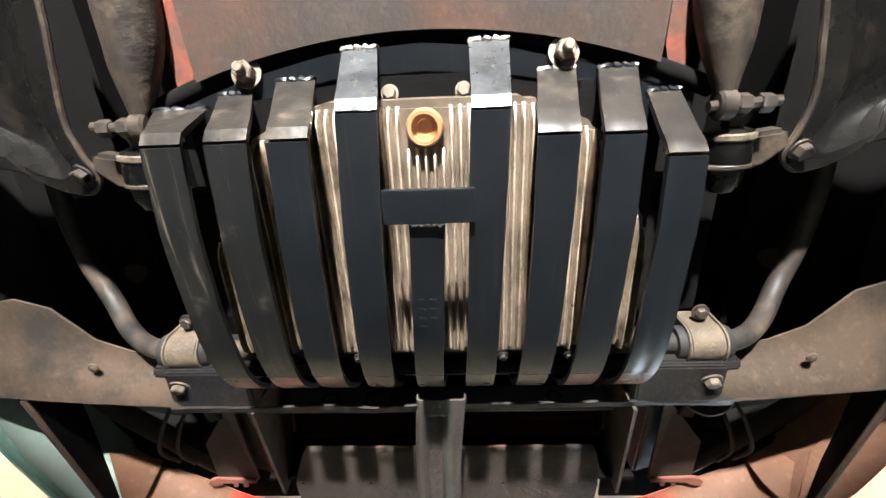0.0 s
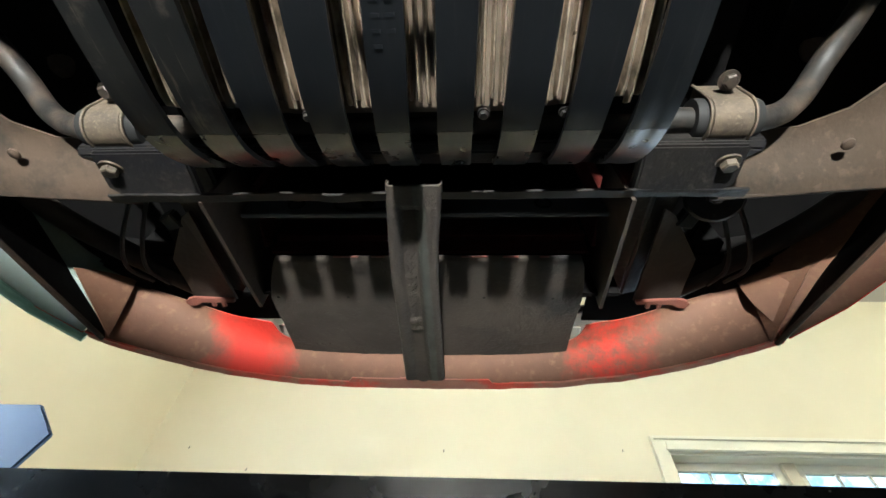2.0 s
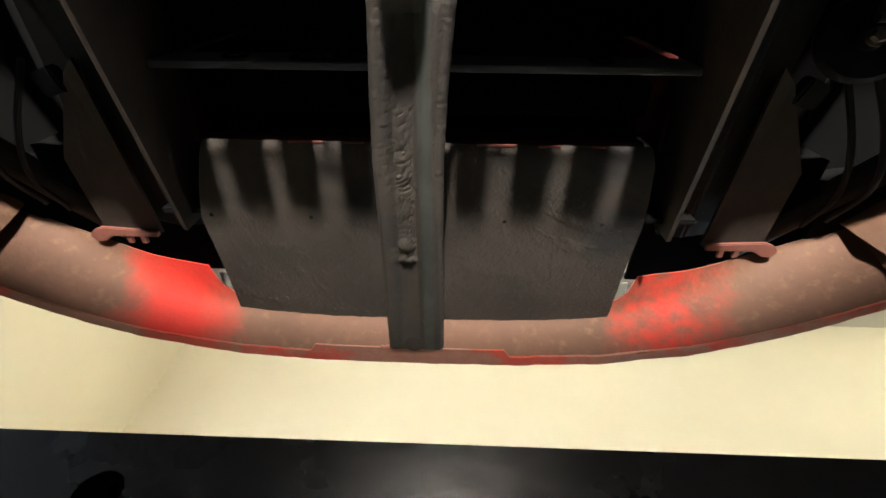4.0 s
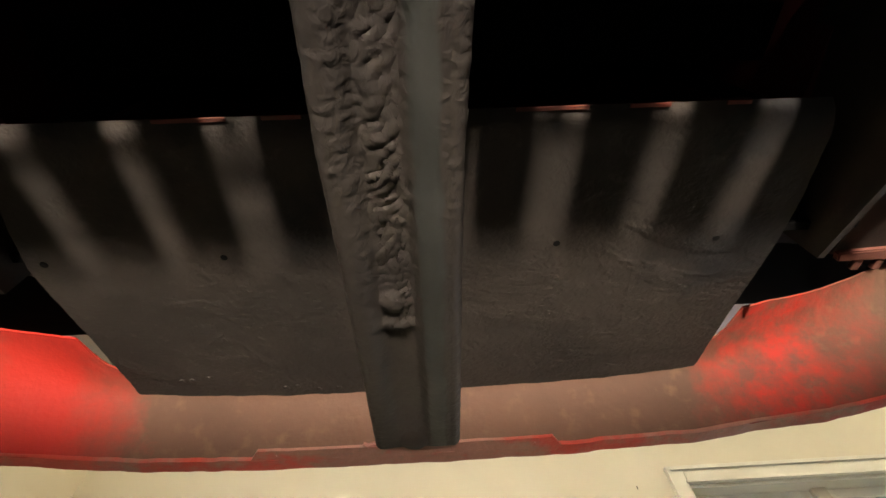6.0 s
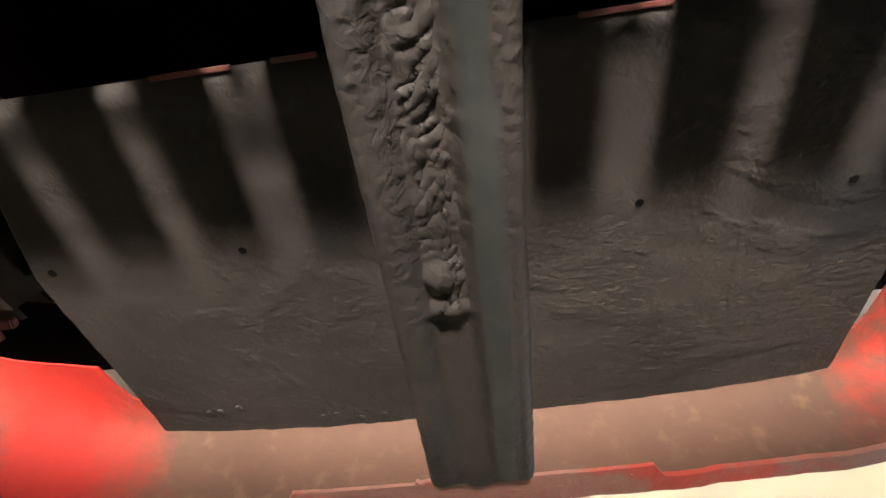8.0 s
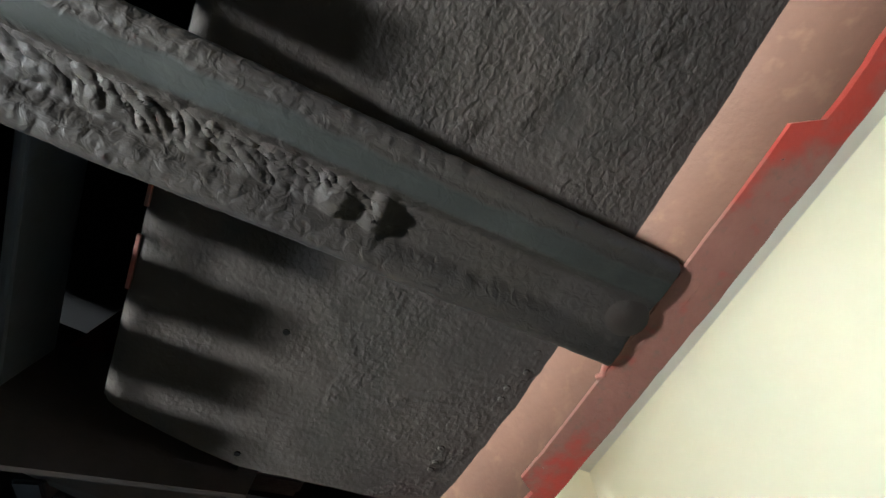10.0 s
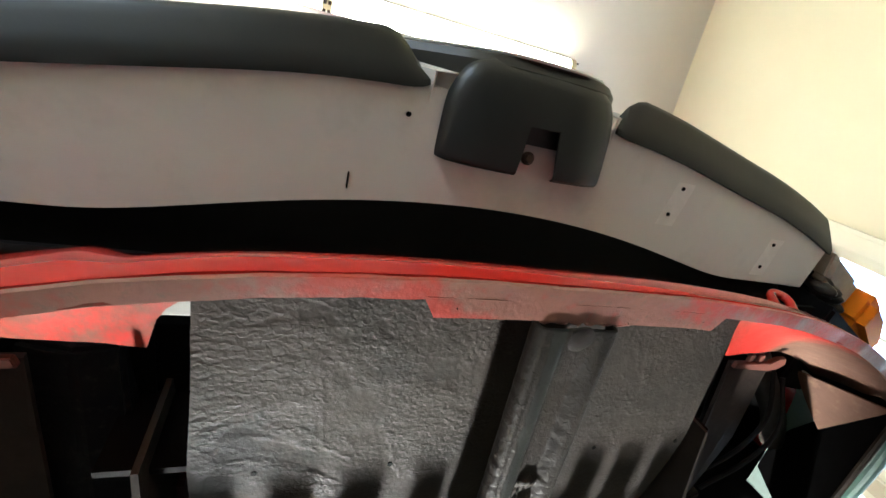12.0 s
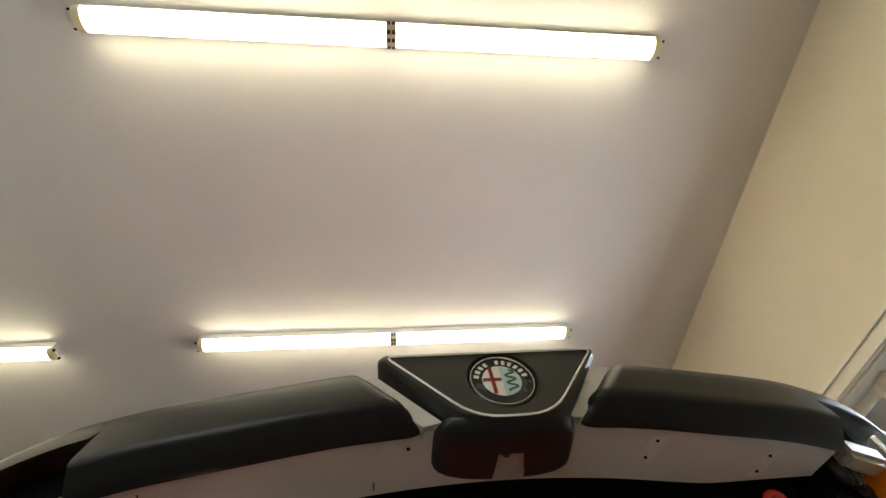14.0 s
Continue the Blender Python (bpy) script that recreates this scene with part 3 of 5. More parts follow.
def ceiling_light(at, length=2.46):
    x, y = at
    lamp = thing("ceiling_light", (x, y, CEIL_Z), "long twin white strip light with glowing tubes on the ceiling", "ceiling light", "strip lights on the ceiling")
    part("housing", box(x - length / 2, x + length / 2, y - 0.05, y + 0.05, CEIL_Z - 0.045, CEIL_Z - 0.002, 0.006), M_LAMPBODY, lamp, smooth=False)
    for s in (-1, 1):
        x0, x1 = sorted((x + s * 0.022, x + s * (length / 2 - 0.03)))
        prof = [(math.cos(math.pi * k / 10) * 0.048, -0.05 - math.sin(math.pi * k / 10) * 0.032) for k in range(11)]
        part("tube", prism([(y + p, CEIL_Z + q) for p, q in prof], "x", x0, x1), M_TUBE, lamp, "glowing warm white lens")
        e0, e1 = sorted((x + s * (length / 2 - 0.03), x + s * (length / 2 + 0.004)))
        part("end_cap", prism([(y + p * 1.05, CEIL_Z + q * 1.02) for p, q in prof], "x", e0, e1, 0.003), M_CREAM, lamp, "cream end cap")
        for q in (-0.035, 0.035):
            part("pin", box(x + s * (length / 2 + 0.004), x + s * (length / 2 + 0.016), y + q - 0.004, y + q + 0.004, CEIL_Z - 0.07, CEIL_Z - 0.055), M_DARK, lamp)
    joint = part("joint", prism([(y + p * 0.99, CEIL_Z + q * 0.99) for p, q in prof], "x", x - 0.022, x + 0.022), M_CREAM, lamp, "cream lamp holder between the tubes")
    for q in (-0.046, -0.016, 0.016, 0.046):
        for e in (-1, 1):
            z = CEIL_Z - 0.05 - 0.032 * math.sqrt(max(0, 1 - (q / 0.048) ** 2))
            part("clip", box(x + e * 0.010 - 0.007, x + e * 0.010 + 0.007, y + q - 0.008, y + q + 0.008, z - 0.004, z + 0.006, 0.002), M_ZINC, joint, "small metal clip")
    for e in (-1, 1):
        part("clip", box(x + e * 0.034 - 0.011, x + e * 0.034 + 0.011, y - 0.003, y + 0.003, CEIL_Z - 0.086, CEIL_Z - 0.080, 0.001), M_ZINC, lamp, "small metal clip")


ceiling_light((0.105, 0.922))
ceiling_light((0.10, -0.93))
ceiling_light((3.40, -0.95))
# unseen fourth fixture, added on the grid to brighten the ceiling's edge
ceiling_light((3.40, 0.922))

# ---------------------------------------------------------------- the lift
lift = thing("vehicle_lift", (0, 0.57, 0), "black and blue four-post car lift with a steel cable", "car lift")


def crossbeam():
    """A channel with round holes through its rear web."""
    bm = bmesh.new()
    holes = [(-0.390, 1.455), (-0.077, 1.455), (0.236, 1.457), (0.549, 1.458)]
    r, seg = 0.0085, 16
    xs = [-1.35] + [v for h in holes for v in (h[0] - 0.03, h[0] + 0.03)] + [1.35]
    z0, z1 = 1.30, 1.478
    for x0, x1 in zip(xs[0::2], xs[1::2]):
        box(x0, x1, 0.53, 0.536, z0, z1, bm=bm)
    for cx, cz in holes:
        ring = [(cx + r * math.cos(2 * math.pi * k / seg + math.pi / 4), cz + r * math.sin(2 * math.pi * k / seg + math.pi / 4)) for k in range(seg)]
        sq = []
        for k in range(seg):
            a = 2 * math.pi * k / seg + math.pi / 4
            c, s = math.cos(a), math.sin(a)
            if abs(c) > abs(s) - 1e-6:
                x = cx + math.copysign(0.03, c)
                z = cz + s / abs(c) * 0.02
            else:
                x, z = cx + c / abs(s) * 0.03, cz + math.copysign(0.02, s)
            sq.append((x, z))
        for yy in (0.53, 0.536):
            a = [bm.verts.new((p[0], yy, p[1])) for p in ring]
            b = [bm.verts.new((p[0], yy, p[1])) for p in sq]
            for k in range(seg):
                bm.faces.new((a[k], a[(k + 1) % seg], b[(k + 1) % seg], b[k]))
        box(cx - 0.03, cx + 0.03, 0.53, 0.536, cz + 0.02, z1, bm=bm)
        box(cx - 0.03, cx + 0.03, 0.53, 0.536, z0, cz - 0.02, bm=bm)
    box(-1.35, 1.35, 0.536, 0.64, z1 - 0.006, z1, bm=bm)
    box(-1.35, 1.35, 0.634, 0.64, z0, z1 - 0.006, bm=bm)
    return bm


part("crossbeam", crossbeam(), M_LIFT, lift, "gloss black steel crossbeam with round holes", smooth=False)


def strand(k):
    """One of the cable's six strands, laid round its middle."""
    pts = []
    for i in range(241):
        x = -1.2 + 2.4 * i / 240
        a = 2 * math.pi * (x / 0.055 + k / 6)
        pts.append((x, 0.492 + 0.0032 * math.cos(a), 1.4195 + 0.018 * x + 0.0032 * math.sin(a)))
    return tube(pts, 0.0021, 6)


cable = part("cable", strand(0), M_CABLE, lift, "twisted steel cable")
for k in range(1, 6):
    part("strand", strand(k), M_CABLE, cable)
for s in (-1, 1):
    xo = s * 1.42
    part("post", prism([(xo - 0.07, 0.48), (xo + 0.07, 0.48), (xo + 0.07, 0.70), (xo - 0.07, 0.70)], "z", 0.0, 2.0, 0.01), M_BLUE, lift, "blue lift post", smooth=False)
# runways, one with a chevron end plate
poly = [(-0.95, 1.579), (-0.411, 1.579), (-0.373, 1.545), (-0.388, 1.500), (-0.488, 1.548), (-0.95, 1.548)]
part("end_plate", prism(poly, "y", 0.60, 0.606, 0.0015), M_BLUE, lift, "blue folded end plate", smooth=False)
for s in (-1, 1):
    part("runway", box(min(s * 0.62, s * 0.95), max(s * 0.62, s * 0.95), -3.2, 0.50, 1.482, 1.54, 0.004), M_LIFT, lift, "black steel runway", smooth=False)
part("bracket", prism([(-0.47, 1.535), (-0.395, 1.500), (-0.40, 1.48), (-0.50, 1.48), (-0.50, 1.53)], "y", 0.585, 0.599, 0.002), M_LIFT, lift, "black bracket", smooth=False)
wx = west_x(1.64)
sticker = tagged(part("sticker", prism([(1.48, 2.165), (1.785, 2.172), (1.782, 2.222), (1.48, 2.222)], "x", wx + 0.004, wx + 0.010), M_YELLOW, smooth=False), "pale yellow sticker with orange printing on the cream wall", "sticker")
for y0, y1, z0, z1 in ((1.722, 1.740, 2.178, 2.206), (1.715, 1.758, 2.196, 2.206), (1.670, 1.700, 2.178, 2.208), (1.610, 1.645, 2.178, 2.208), (1.550, 1.585, 2.178, 2.208)):
    part("print_bar", box(wx + 0.012, wx + 0.0145, y0, y1, z0, z1), M_ORANGE, sticker, "orange printed bar", smooth=False)

# ---------------------------------------------------------------- the car
car = thing("car", (0.01, 0.2, 1.6), "red classic roadster seen from below, raised on a lift", "car")
CX = 0.017

# --- skid plate: nine straps from the rear flange plate to the crossmember
skid = thing("skid_plate", (CX, 0.2, 1.60), "black welded steel strap skid plate bolted under a sump", "skid plate")
part("rear_flange", prism([(-0.20, 0.098), (-0.20, 0.080), (-0.13, 0.056), (-0.06, 0.040), (CX, 0.034), (0.09, 0.042), (0.17, 0.060), (0.235, 0.088), (0.235, 0.104),
                                 (0.17, 0.078), (0.09, 0.062), (CX, 0.056), (-0.06, 0.060), (-0.13, 0.076)], "z", 1.688, 1.694, 0.001), M_BLACK, skid, smooth=False)
STRAPS = [  # rear x0, x1, rear y of the bend, front x0, x1
    (-0.166, -0.139, 0.089, -0.174, -0.147), (-0.122, -0.094, 0.088, -0.131, -0.104), (-0.081, -0.053, 0.088, -0.090, -0.064),
    (-0.034, -0.007, 0.072, -0.045, -0.019), (0.053, 0.078, 0.073, 0.045, 0.070), (0.095, 0.122, 0.090, 0.091, 0.117),
    (0.136, 0.162, 0.091, 0.135, 0.161), (0.177, 0.202, 0.106, 0.180, 0.207)]
FLANGE = [(-0.212, -0.165, 0.081), (-0.153, -0.125, 0.071), (-0.103, -0.071, 0.062), (-0.046, -0.018, 0.041), (0.054, 0.085, 0.039),
          (0.108, 0.138, 0.062), (0.155, 0.186, 0.062), (0.196, 0.222, 0.081)]


def strap_z(y):
    return float(np.interp(y, [0.05, 0.10, 0.16, 0.24, 0.27], [1.600, 1.597, 1.594, 1.602, 1.608]))


def strap(x0, x1, yb, f0, f1, flange=None):
    prof = []
    if flange:
        g0, g1, gy = flange
        for k in range(5):
            u = k / 5
            prof.append((g0 + (x0 - g0) * u, g1 + (x1 - g1) * u, gy + (yb - gy) * u, 1.686 + (1.603 - 1.686) * u))
        prof.append((x0, x1, yb + 0.001, 1.6005))
    for k in range(10):
        u = k / 9
        y = yb + 0.006 + (0.270 - yb - 0.006) * u
        v = (y - yb) / (0.315 - yb)
        prof.append((x0 + (f0 - x0) * v, x1 + (f1 - x1) * v, y, strap_z(y)))
    for q in spline([(0.270, 1.608, 0), (0.295, 1.617, 0), (0.318, 1.631, 0), (0.337, 1.650, 0), (0.349, 1.668, 0), (0.356, 1.688, 0)], 14)[1:]:
        v = min(1.0, (q.x - yb) / (0.315 - yb))
        prof.append((x0 + (f0 - x0) * v, x1 + (f1 - x1) * v, q.x, q.y))
    rows = []
    for i, (a, b, y, z) in enumerate(prof):
        rows.append([(a + (b - a) * j / 6, y, z + 0.0008 * lump((a, y, j), 9)) for j in range(7)])
    # rear leg, flat run and front curl
    n = 6 if flange else 0
    return (sheet(rows[:n + 1], 0.0045) if n else None), sheet(rows[n:n + 13], 0.0045), sheet(rows[n + 12:], 0.0045)


for s, fl in zip(STRAPS, FLANGE):
    bead = M_WELD if -0.05 < s[0] < 0.11 else M_BLACK
    leg, run, curl = strap(*s, fl)
    st = part("strap", run, M_SCUFF if s[0] < -0.09 else M_BLACK, skid)
    part("leg", leg, M_BARE if -0.05 < s[0] < 0.08 else M_OILY, st, "bare oily steel leg")
    part("curl", curl, M_CURL, st, "rubbed front curl, highlight put into its colour")
    g0, g1, gy = fl
    # weld bead at the flange
    part("weld", tube([(g0 + (g1 - g0) * k / 12 + 0.0, gy - 0.0035 + 0.0008 * math.sin(k * 2.1), 1.6835 + 0.0012 * math.cos(k * 1.7)) for k in range(13)], [0.0030 + 0.0006 * math.sin(k * 2.6) for k in range(13)], 8), bead, st, "rough weld bead")
    part("weld", tube([(s[0] + (s[1] - s[0]) * k / 10, s[2] + 0.002 + 0.0008 * math.sin(k * 2.3), 1.5995) for k in range(11)], [0.0022 + 0.0007 * math.sin(k * 2.9) for k in range(11)], 8), bead, st, "rough weld bead")
part("cross_strap", box(-0.008, 0.054, 0.126, 0.150, 1.585, 1.5895, 0.001), M_BLACK, skid, smooth=False)
leg, run, curl = strap(0.009, 0.034, 0.146, 0.001, 0.025)
st = part("strap", run, M_BLACK, skid)
part("curl", curl, M_CURL, st, "rubbed front curl, highlight put into its colour")
part("weld", tube([(0.011 + 0.021 * k / 10, 0.1505 + 0.0008 * math.sin(k * 2.3), 1.5875) for k in range(11)], [0.002 + 0.0006 * math.sin(k * 2.9) for k in range(11)], 8), M_WELD, skid, "bright weld bead")

for k in range(7):
    mx, my = (0.0105, 0.0195)[k % 2], 0.213 + 0.0085 * (k // 2)
    part("stamped_mark", box(mx, mx + 0.0050, my, my + 0.0022, strap_z(my) - 0.0049, strap_z(my) - 0.0035), M_BLACK, skid, smooth=False)

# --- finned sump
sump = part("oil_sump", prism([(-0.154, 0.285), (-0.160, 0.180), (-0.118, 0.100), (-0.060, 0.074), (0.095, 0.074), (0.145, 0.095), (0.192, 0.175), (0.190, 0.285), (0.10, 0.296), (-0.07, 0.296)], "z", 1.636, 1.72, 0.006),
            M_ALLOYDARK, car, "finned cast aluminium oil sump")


def fin(x, y0, y1):
    """A rounded cast fin that fades out at both ends."""
    bm = bmesh.new()
    shape = ((-0.0019, 0.0), (-0.0013, 0.62), (-0.0006, 0.95), (0.0006, 0.95), (0.0013, 0.62), (0.0019, 0.0))
    rings = [[bm.verts.new((x + a, y, 1.6375 - 0.0105 * h * b)) for a, b in shape] for y, h in ((y0, 0.05), (y0 + 0.006, 0.7), (y0 + 0.014, 1.0), (y1 - 0.012, 1.0), (y1 - 0.003, 0.75), (y1, 0.1))]
    for a, b in zip(rings, rings[1:]):
        for i in range(5):
            bm.faces.new((a[i], a[i + 1], b[i + 1], b[i]))
    return bm


FINS = 54
for k in range(FINS):
    x = -0.155 + 0.343 * k / (FINS - 1)
    y0 = float(np.interp(x, [-0.158, -0.118, -0.06, 0.095, 0.145, 0.19], [0.185, 0.105, 0.078, 0.078, 0.10, 0.18]))
    if abs(x - 0.020) < 0.0135:
        y0 = 0.107
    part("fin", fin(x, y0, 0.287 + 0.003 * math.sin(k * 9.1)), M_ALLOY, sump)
part("drain_plug", lathe([(0, 0.0135), (0.007, 0.0135), (0.0095, 0.0122), (0.0095, 0.0098), (0.004, 0.0094), (0.0037, 0.0060), (0.0030, 0.0055), (0.0029, 0.0001)], (0.020, 0.0925, 1.636), (0, 0, -1), 28), M_PLUG, sump, "copper coloured drain plug")
for x in (-0.008, 0.049):
    part("sump_bolt", bolt((x, 0.0705, 1.664), (0, -0.3, -1), 0.0055, 0.005, 1.25), M_ALLOYDARK, sump)
for x in (-0.113, -0.052, 0.079, 0.138):
    part("sump_bolt", bolt((x, 0.294, 1.634), (0, 0.3, -1), 0.0036, 0.004, 1.3), M_CHASSIS, sump)
part("sump_rail", prism([(-0.175, 0.31), (-0.175, 0.08), (-0.02, 0.058), (0.055, 0.058), (0.205, 0.085), (0.205, 0.31)], "z", 1.665, 1.735, 0.004), M_DARK, car, "black engine block skirt", smooth=False)

# --- bell housing cover and rear parts
rows = []
for i in range(9):
    a = i / 8
    rows.append([(x, (0.026 + 0.40 * (x - CX) ** 2 * 2.2 - 0.002) - 0.5 * a + 0.008 * (1 - math.exp(-a * 14)), 1.694 + 0.010 * math.exp(-a * 10) + 0.02 * a) for x in [-0.170 + 0.374 * j / 30 for j in range(31)]])
part("bell_housing_cover", sheet(rows, -0.02), M_RUST, car, "rusty curved steel cover")
part("cover_rim", tube([(x, 0.028 + 0.88 * (x - CX) ** 2, 1.702) for x in [-0.22 + 0.475 * j / 30 for j in range(31)]], 0.008, 12), M_DARK, car, "black rolled rim")
part("flange_plate", prism([(-0.22, 0.115), (-0.22, 0.02), (0.25, 0.02), (0.25, 0.12)], "z", 1.716, 1.722), M_BLACK, car, "black curved flange plate", smooth=False)
for x, y in ((-0.127, 0.056), (0.128, 0.051)):
    part("stud_nut", bolt((x, y - 0.004, 1.687), (0.05, -0.35, -1), 0.0085, 0.010, 1.45, 0.008), M_ZINC, car, "zinc nut and washer on a stud")
part("clip", box(0.139, 0.152, 0.066, 0.082, 1.672, 1.688, 0.003), M_DARK, car)

# --- front crossmember with its lower flange
cross = part("front_crossmember", prism([(0.334, 1.672), (0.342, 1.668), (0.366, 1.694), (0.368, 1.73), (0.330, 1.73)], "x", -0.286, 0.320, 0.002), M_CHASSIS, car, "black front crossmember with scraped paint")
rows = []
for i in range(5):
    rows.append([])
    for j in range(60):
        x = -0.272 + 0.592 * j / 59
        z = 1.666 + 0.005 * (j / 59) + 0.0022 * lump((x, 0, 0), 14) - (0.004 * math.exp(-((x + 0.055) / 0.014) ** 2))
        rows[-1].append((x, 0.388 - 0.010 * (1 - i / 4), z - 0.003 + 0.004 * (i / 4)))
part("flange", sheet(rows, 0.0025), M_CHASSIS, cross, "wavy dented lower flange")

for s in (-1, 1):
    bx = CX + s * 0.274
    part("end_bracket", prism([(bx - s * 0.072, 0.337), (bx - s * 0.072, 0.383), (bx + s * 0.002, 0.385), (bx + s * 0.015, 0.374), (bx + s * 0.015, 0.337)], "z", 1.6660, 1.676, 0.002), M_CHASSIS, car, "dusty black bracket plate", smooth=False)
    part("bracket_bolt", bolt((bx, 0.352, 1.666), (0, 0.45, -1), 0.0072, 0.007, 1.45), M_CLAMP, car, "dull plated bolt")
    # sway bar clamp
    ux = CX + s * 0.269
    prof = [(0.324 + 0.0195 * math.cos(a), 1.690 - 0.0195 * math.sin(a)) for a in [math.pi * k / 12 for k in range(13)]]
    prof = [(0.3435, 1.720)] + prof + [(0.3045, 1.720)]
    clamp = part("sway_bar_clamp", prism(prof, "x", ux - 0.017, ux + 0.017, 0.0015), M_CLAMP, car, "dirty cadmium plated saddle clamp")
    for e in (-1, 1):
        part("clamp_lip", tube([(ux + e * 0.018, y, z) for y, z in prof], 0.0014, 8), M_CLAMP, clamp)
    part("bush", lathe([(0, 0.017), (0.004, 0.0175), (0.05, 0.0175), (0.054, 0.0165)], (ux - 0.027, 0.324, 1.690), (1, 0, 0), 20), M_WIRE, clamp, "black rubber bush")
    part("clamp_bolt", bolt((ux + s * 0.0, 0.294, 1.700), (0, 0, -1), 0.0062, 0.006, 1.4), M_GREASE, car)
    # inner side parts of the chassis
    sx = lambda v: CX + s * v
    rail = prism([(sx(0.222), 1.662), (sx(0.226), 1.662), (sx(0.226), 1.74), (sx(0.222), 1.74)], "y", 0.388, 0.592)
    for v in rail.verts:
        u = (v.co.y - 0.388) / 0.204
        v.co.z += 0.062 * u + (0.01 if v.co.z > 1.7 else 0)
        v.co.x += s * (0.004 * u - 0.021 * (1 - u))
    part("rail_flange", rail, M_GUSSET, car, "thin worn steel flange edge", smooth=False)
    rail = prism([(sx(0.236), 1.722), (sx(0.262), 1.716), (sx(0.296), 1.726), (sx(0.296), 1.80), (sx(0.236), 1.80)], "y", 0.374, 0.628, 0.003)
    for v in rail.verts:
        v.co.z += 0.07 * (v.co.y - 0.374) / 0.254 * (1 if v.co.z < 1.75 else 0.3)
        v.co.x += s * (-0.014 + 0.030 * (v.co.y - 0.374) / 0.254)
    part("chassis_rail", rail, M_CHASSIS, car, "black box section chassis rail", smooth=False)
    quad = [(sx(0.270), 0.440, 1.728), (sx(0.287), 0.453, 1.735), (sx(0.346), 0.536, 1.758), (sx(0.359), 0.628, 1.777), (sx(0.296), 0.630, 1.777)]
    plate = bmesh.new()
    low = [plate.verts.new(q) for q in quad]
    high = [plate.verts.new((q[0], q[1] + 0.001, q[2] + 0.004)) for q in quad]
    for k in range(5):
        plate.faces.new((low[k], low[(k + 1) % 5], high[(k + 1) % 5], high[k]))
    plate.faces.new(low)
    plate.faces.new(high[::-1])
    part("rail_gusset", plate, M_GUSSET, car, "dusty black angled gusset plate", smooth=False)
    part("gusset_foot", prism([(sx(0.297), 0.626), (sx(0.299), 0.6335), (sx(0.350), 0.6335), (sx(0.360), 0.640), (sx(0.371), 0.6405), (sx(0.376), 0.633), (sx(0.370), 0.626), (sx(0.358), 0.622)], "z", 1.772, 1.7775, 0.001), M_TAB, car, "dusty red foot of the gusset", smooth=False)
    for dx in (0.318, 0.334):
        part("tab", box(sx(dx) - 0.003, sx(dx) + 0.003, 0.6335, 0.643, 1.7735, 1.7775, 0.001), M_TAB, car, smooth=False)
    # dusty closing panels beside the crossmember
    rows = []
    for i in range(9):
        u = i / 8
        rows.append([])
        for j in range(9):
            w = j / 8
            x = 0.285 + 0.30 * w
            rows[-1].append((sx(x), 0.402 - (0.062 + 0.055 * min(1, max(0, (w - 0.35) / 0.2))) * u - 0.015 * w + 0.008 * u * math.sin(w * 9), 1.690 + 0.022 * u + 0.012 * w - 0.004 * math.sin(u * 5 + w * 3)))
    part("splash_panel", sheet(rows, 0.003), M_BROWN, car, "dusty brown splash panel")
    part("splash_rim", tube([(sx(0.285 + 0.3 * w), 0.4035 - 0.015 * w, 1.690 + 0.012 * w) for w in (0, 0.2, 0.4, 0.6, 0.8, 1)], 0.0028, 8), M_BROWN, car)
    part("panel_screw", lathe([(0, 0.006), (0.002, 0.0055), (0.0035, 0.003)], (sx(0.395), 0.352, 1.6985), (0, 0, -1), 12), M_BROWN, car)
    # wheel-arch wall that runs forward to the lip, near black as its cast shadow
    rows = [[(sx(0.495 - 0.04 * i / 6 + 0.075 * j / 3), 0.395 + 0.235 * i / 6, 1.695 + 0.004 * i / 6 + 0.11 * j / 3) for j in range(4)] for i in range(7)]
    part("arch_wall_shadow", sheet(rows, 0.003), M_DARK, car, "near-black sheet standing for the shadow on the arch wall")
    # the same wall's lit triangle, cut along the shadow's edge
    tip, top, back = Vector((sx(0.450), 0.632, 1.702)), Vector((sx(0.452), 0.606, 1.792)), Vector((sx(0.488), 0.546, 1.752))
    rows = [[tip.lerp(top, u).lerp(tip.lerp(back, u), w) + Vector((0, 0, 0.004 * math.sin(math.pi * w) * u)) for w in (0, 0.25, 0.5, 0.75, 1)] for u in (0.02, 0.2, 0.4, 0.6, 0.8, 1)]
    part("corner_panel", sheet(rows, 0.002), M_DUST, car, "dusty brown lit part of the corner wall")
    part("spacer_block", box(min(sx(0.200), sx(0.262)), max(sx(0.200), sx(0.262)), 0.326, 0.3335, 1.682, 1.6935, 0.0015), M_RUST, car, "rusty spacer block", smooth=False)
    part("block_chip", box(min(sx(0.248), sx(0.264)), max(sx(0.248), sx(0.264)), 0.3335, 0.337, 1.676, 1.683, 0.001), M_CHIP, car, smooth=False)
    part("arch_edge", tube([(sx(0.495 - 0.04 * i / 6), 0.395 + 0.235 * i / 6, 1.695 + 0.004 * i / 6) for i in range(7)], 0.0035, 8), M_BROWN, car)

# sway bar in one piece across the car
bar = [(CX - 0.408, 0.04, 1.775), (CX - 0.424, 0.165, 1.770), (CX - 0.420, 0.245, 1.768), (CX - 0.398, 0.297, 1.758), (CX - 0.36, 0.322, 1.726), (CX - 0.315, 0.326, 1.698), (CX - 0.27, 0.324, 1.690)]
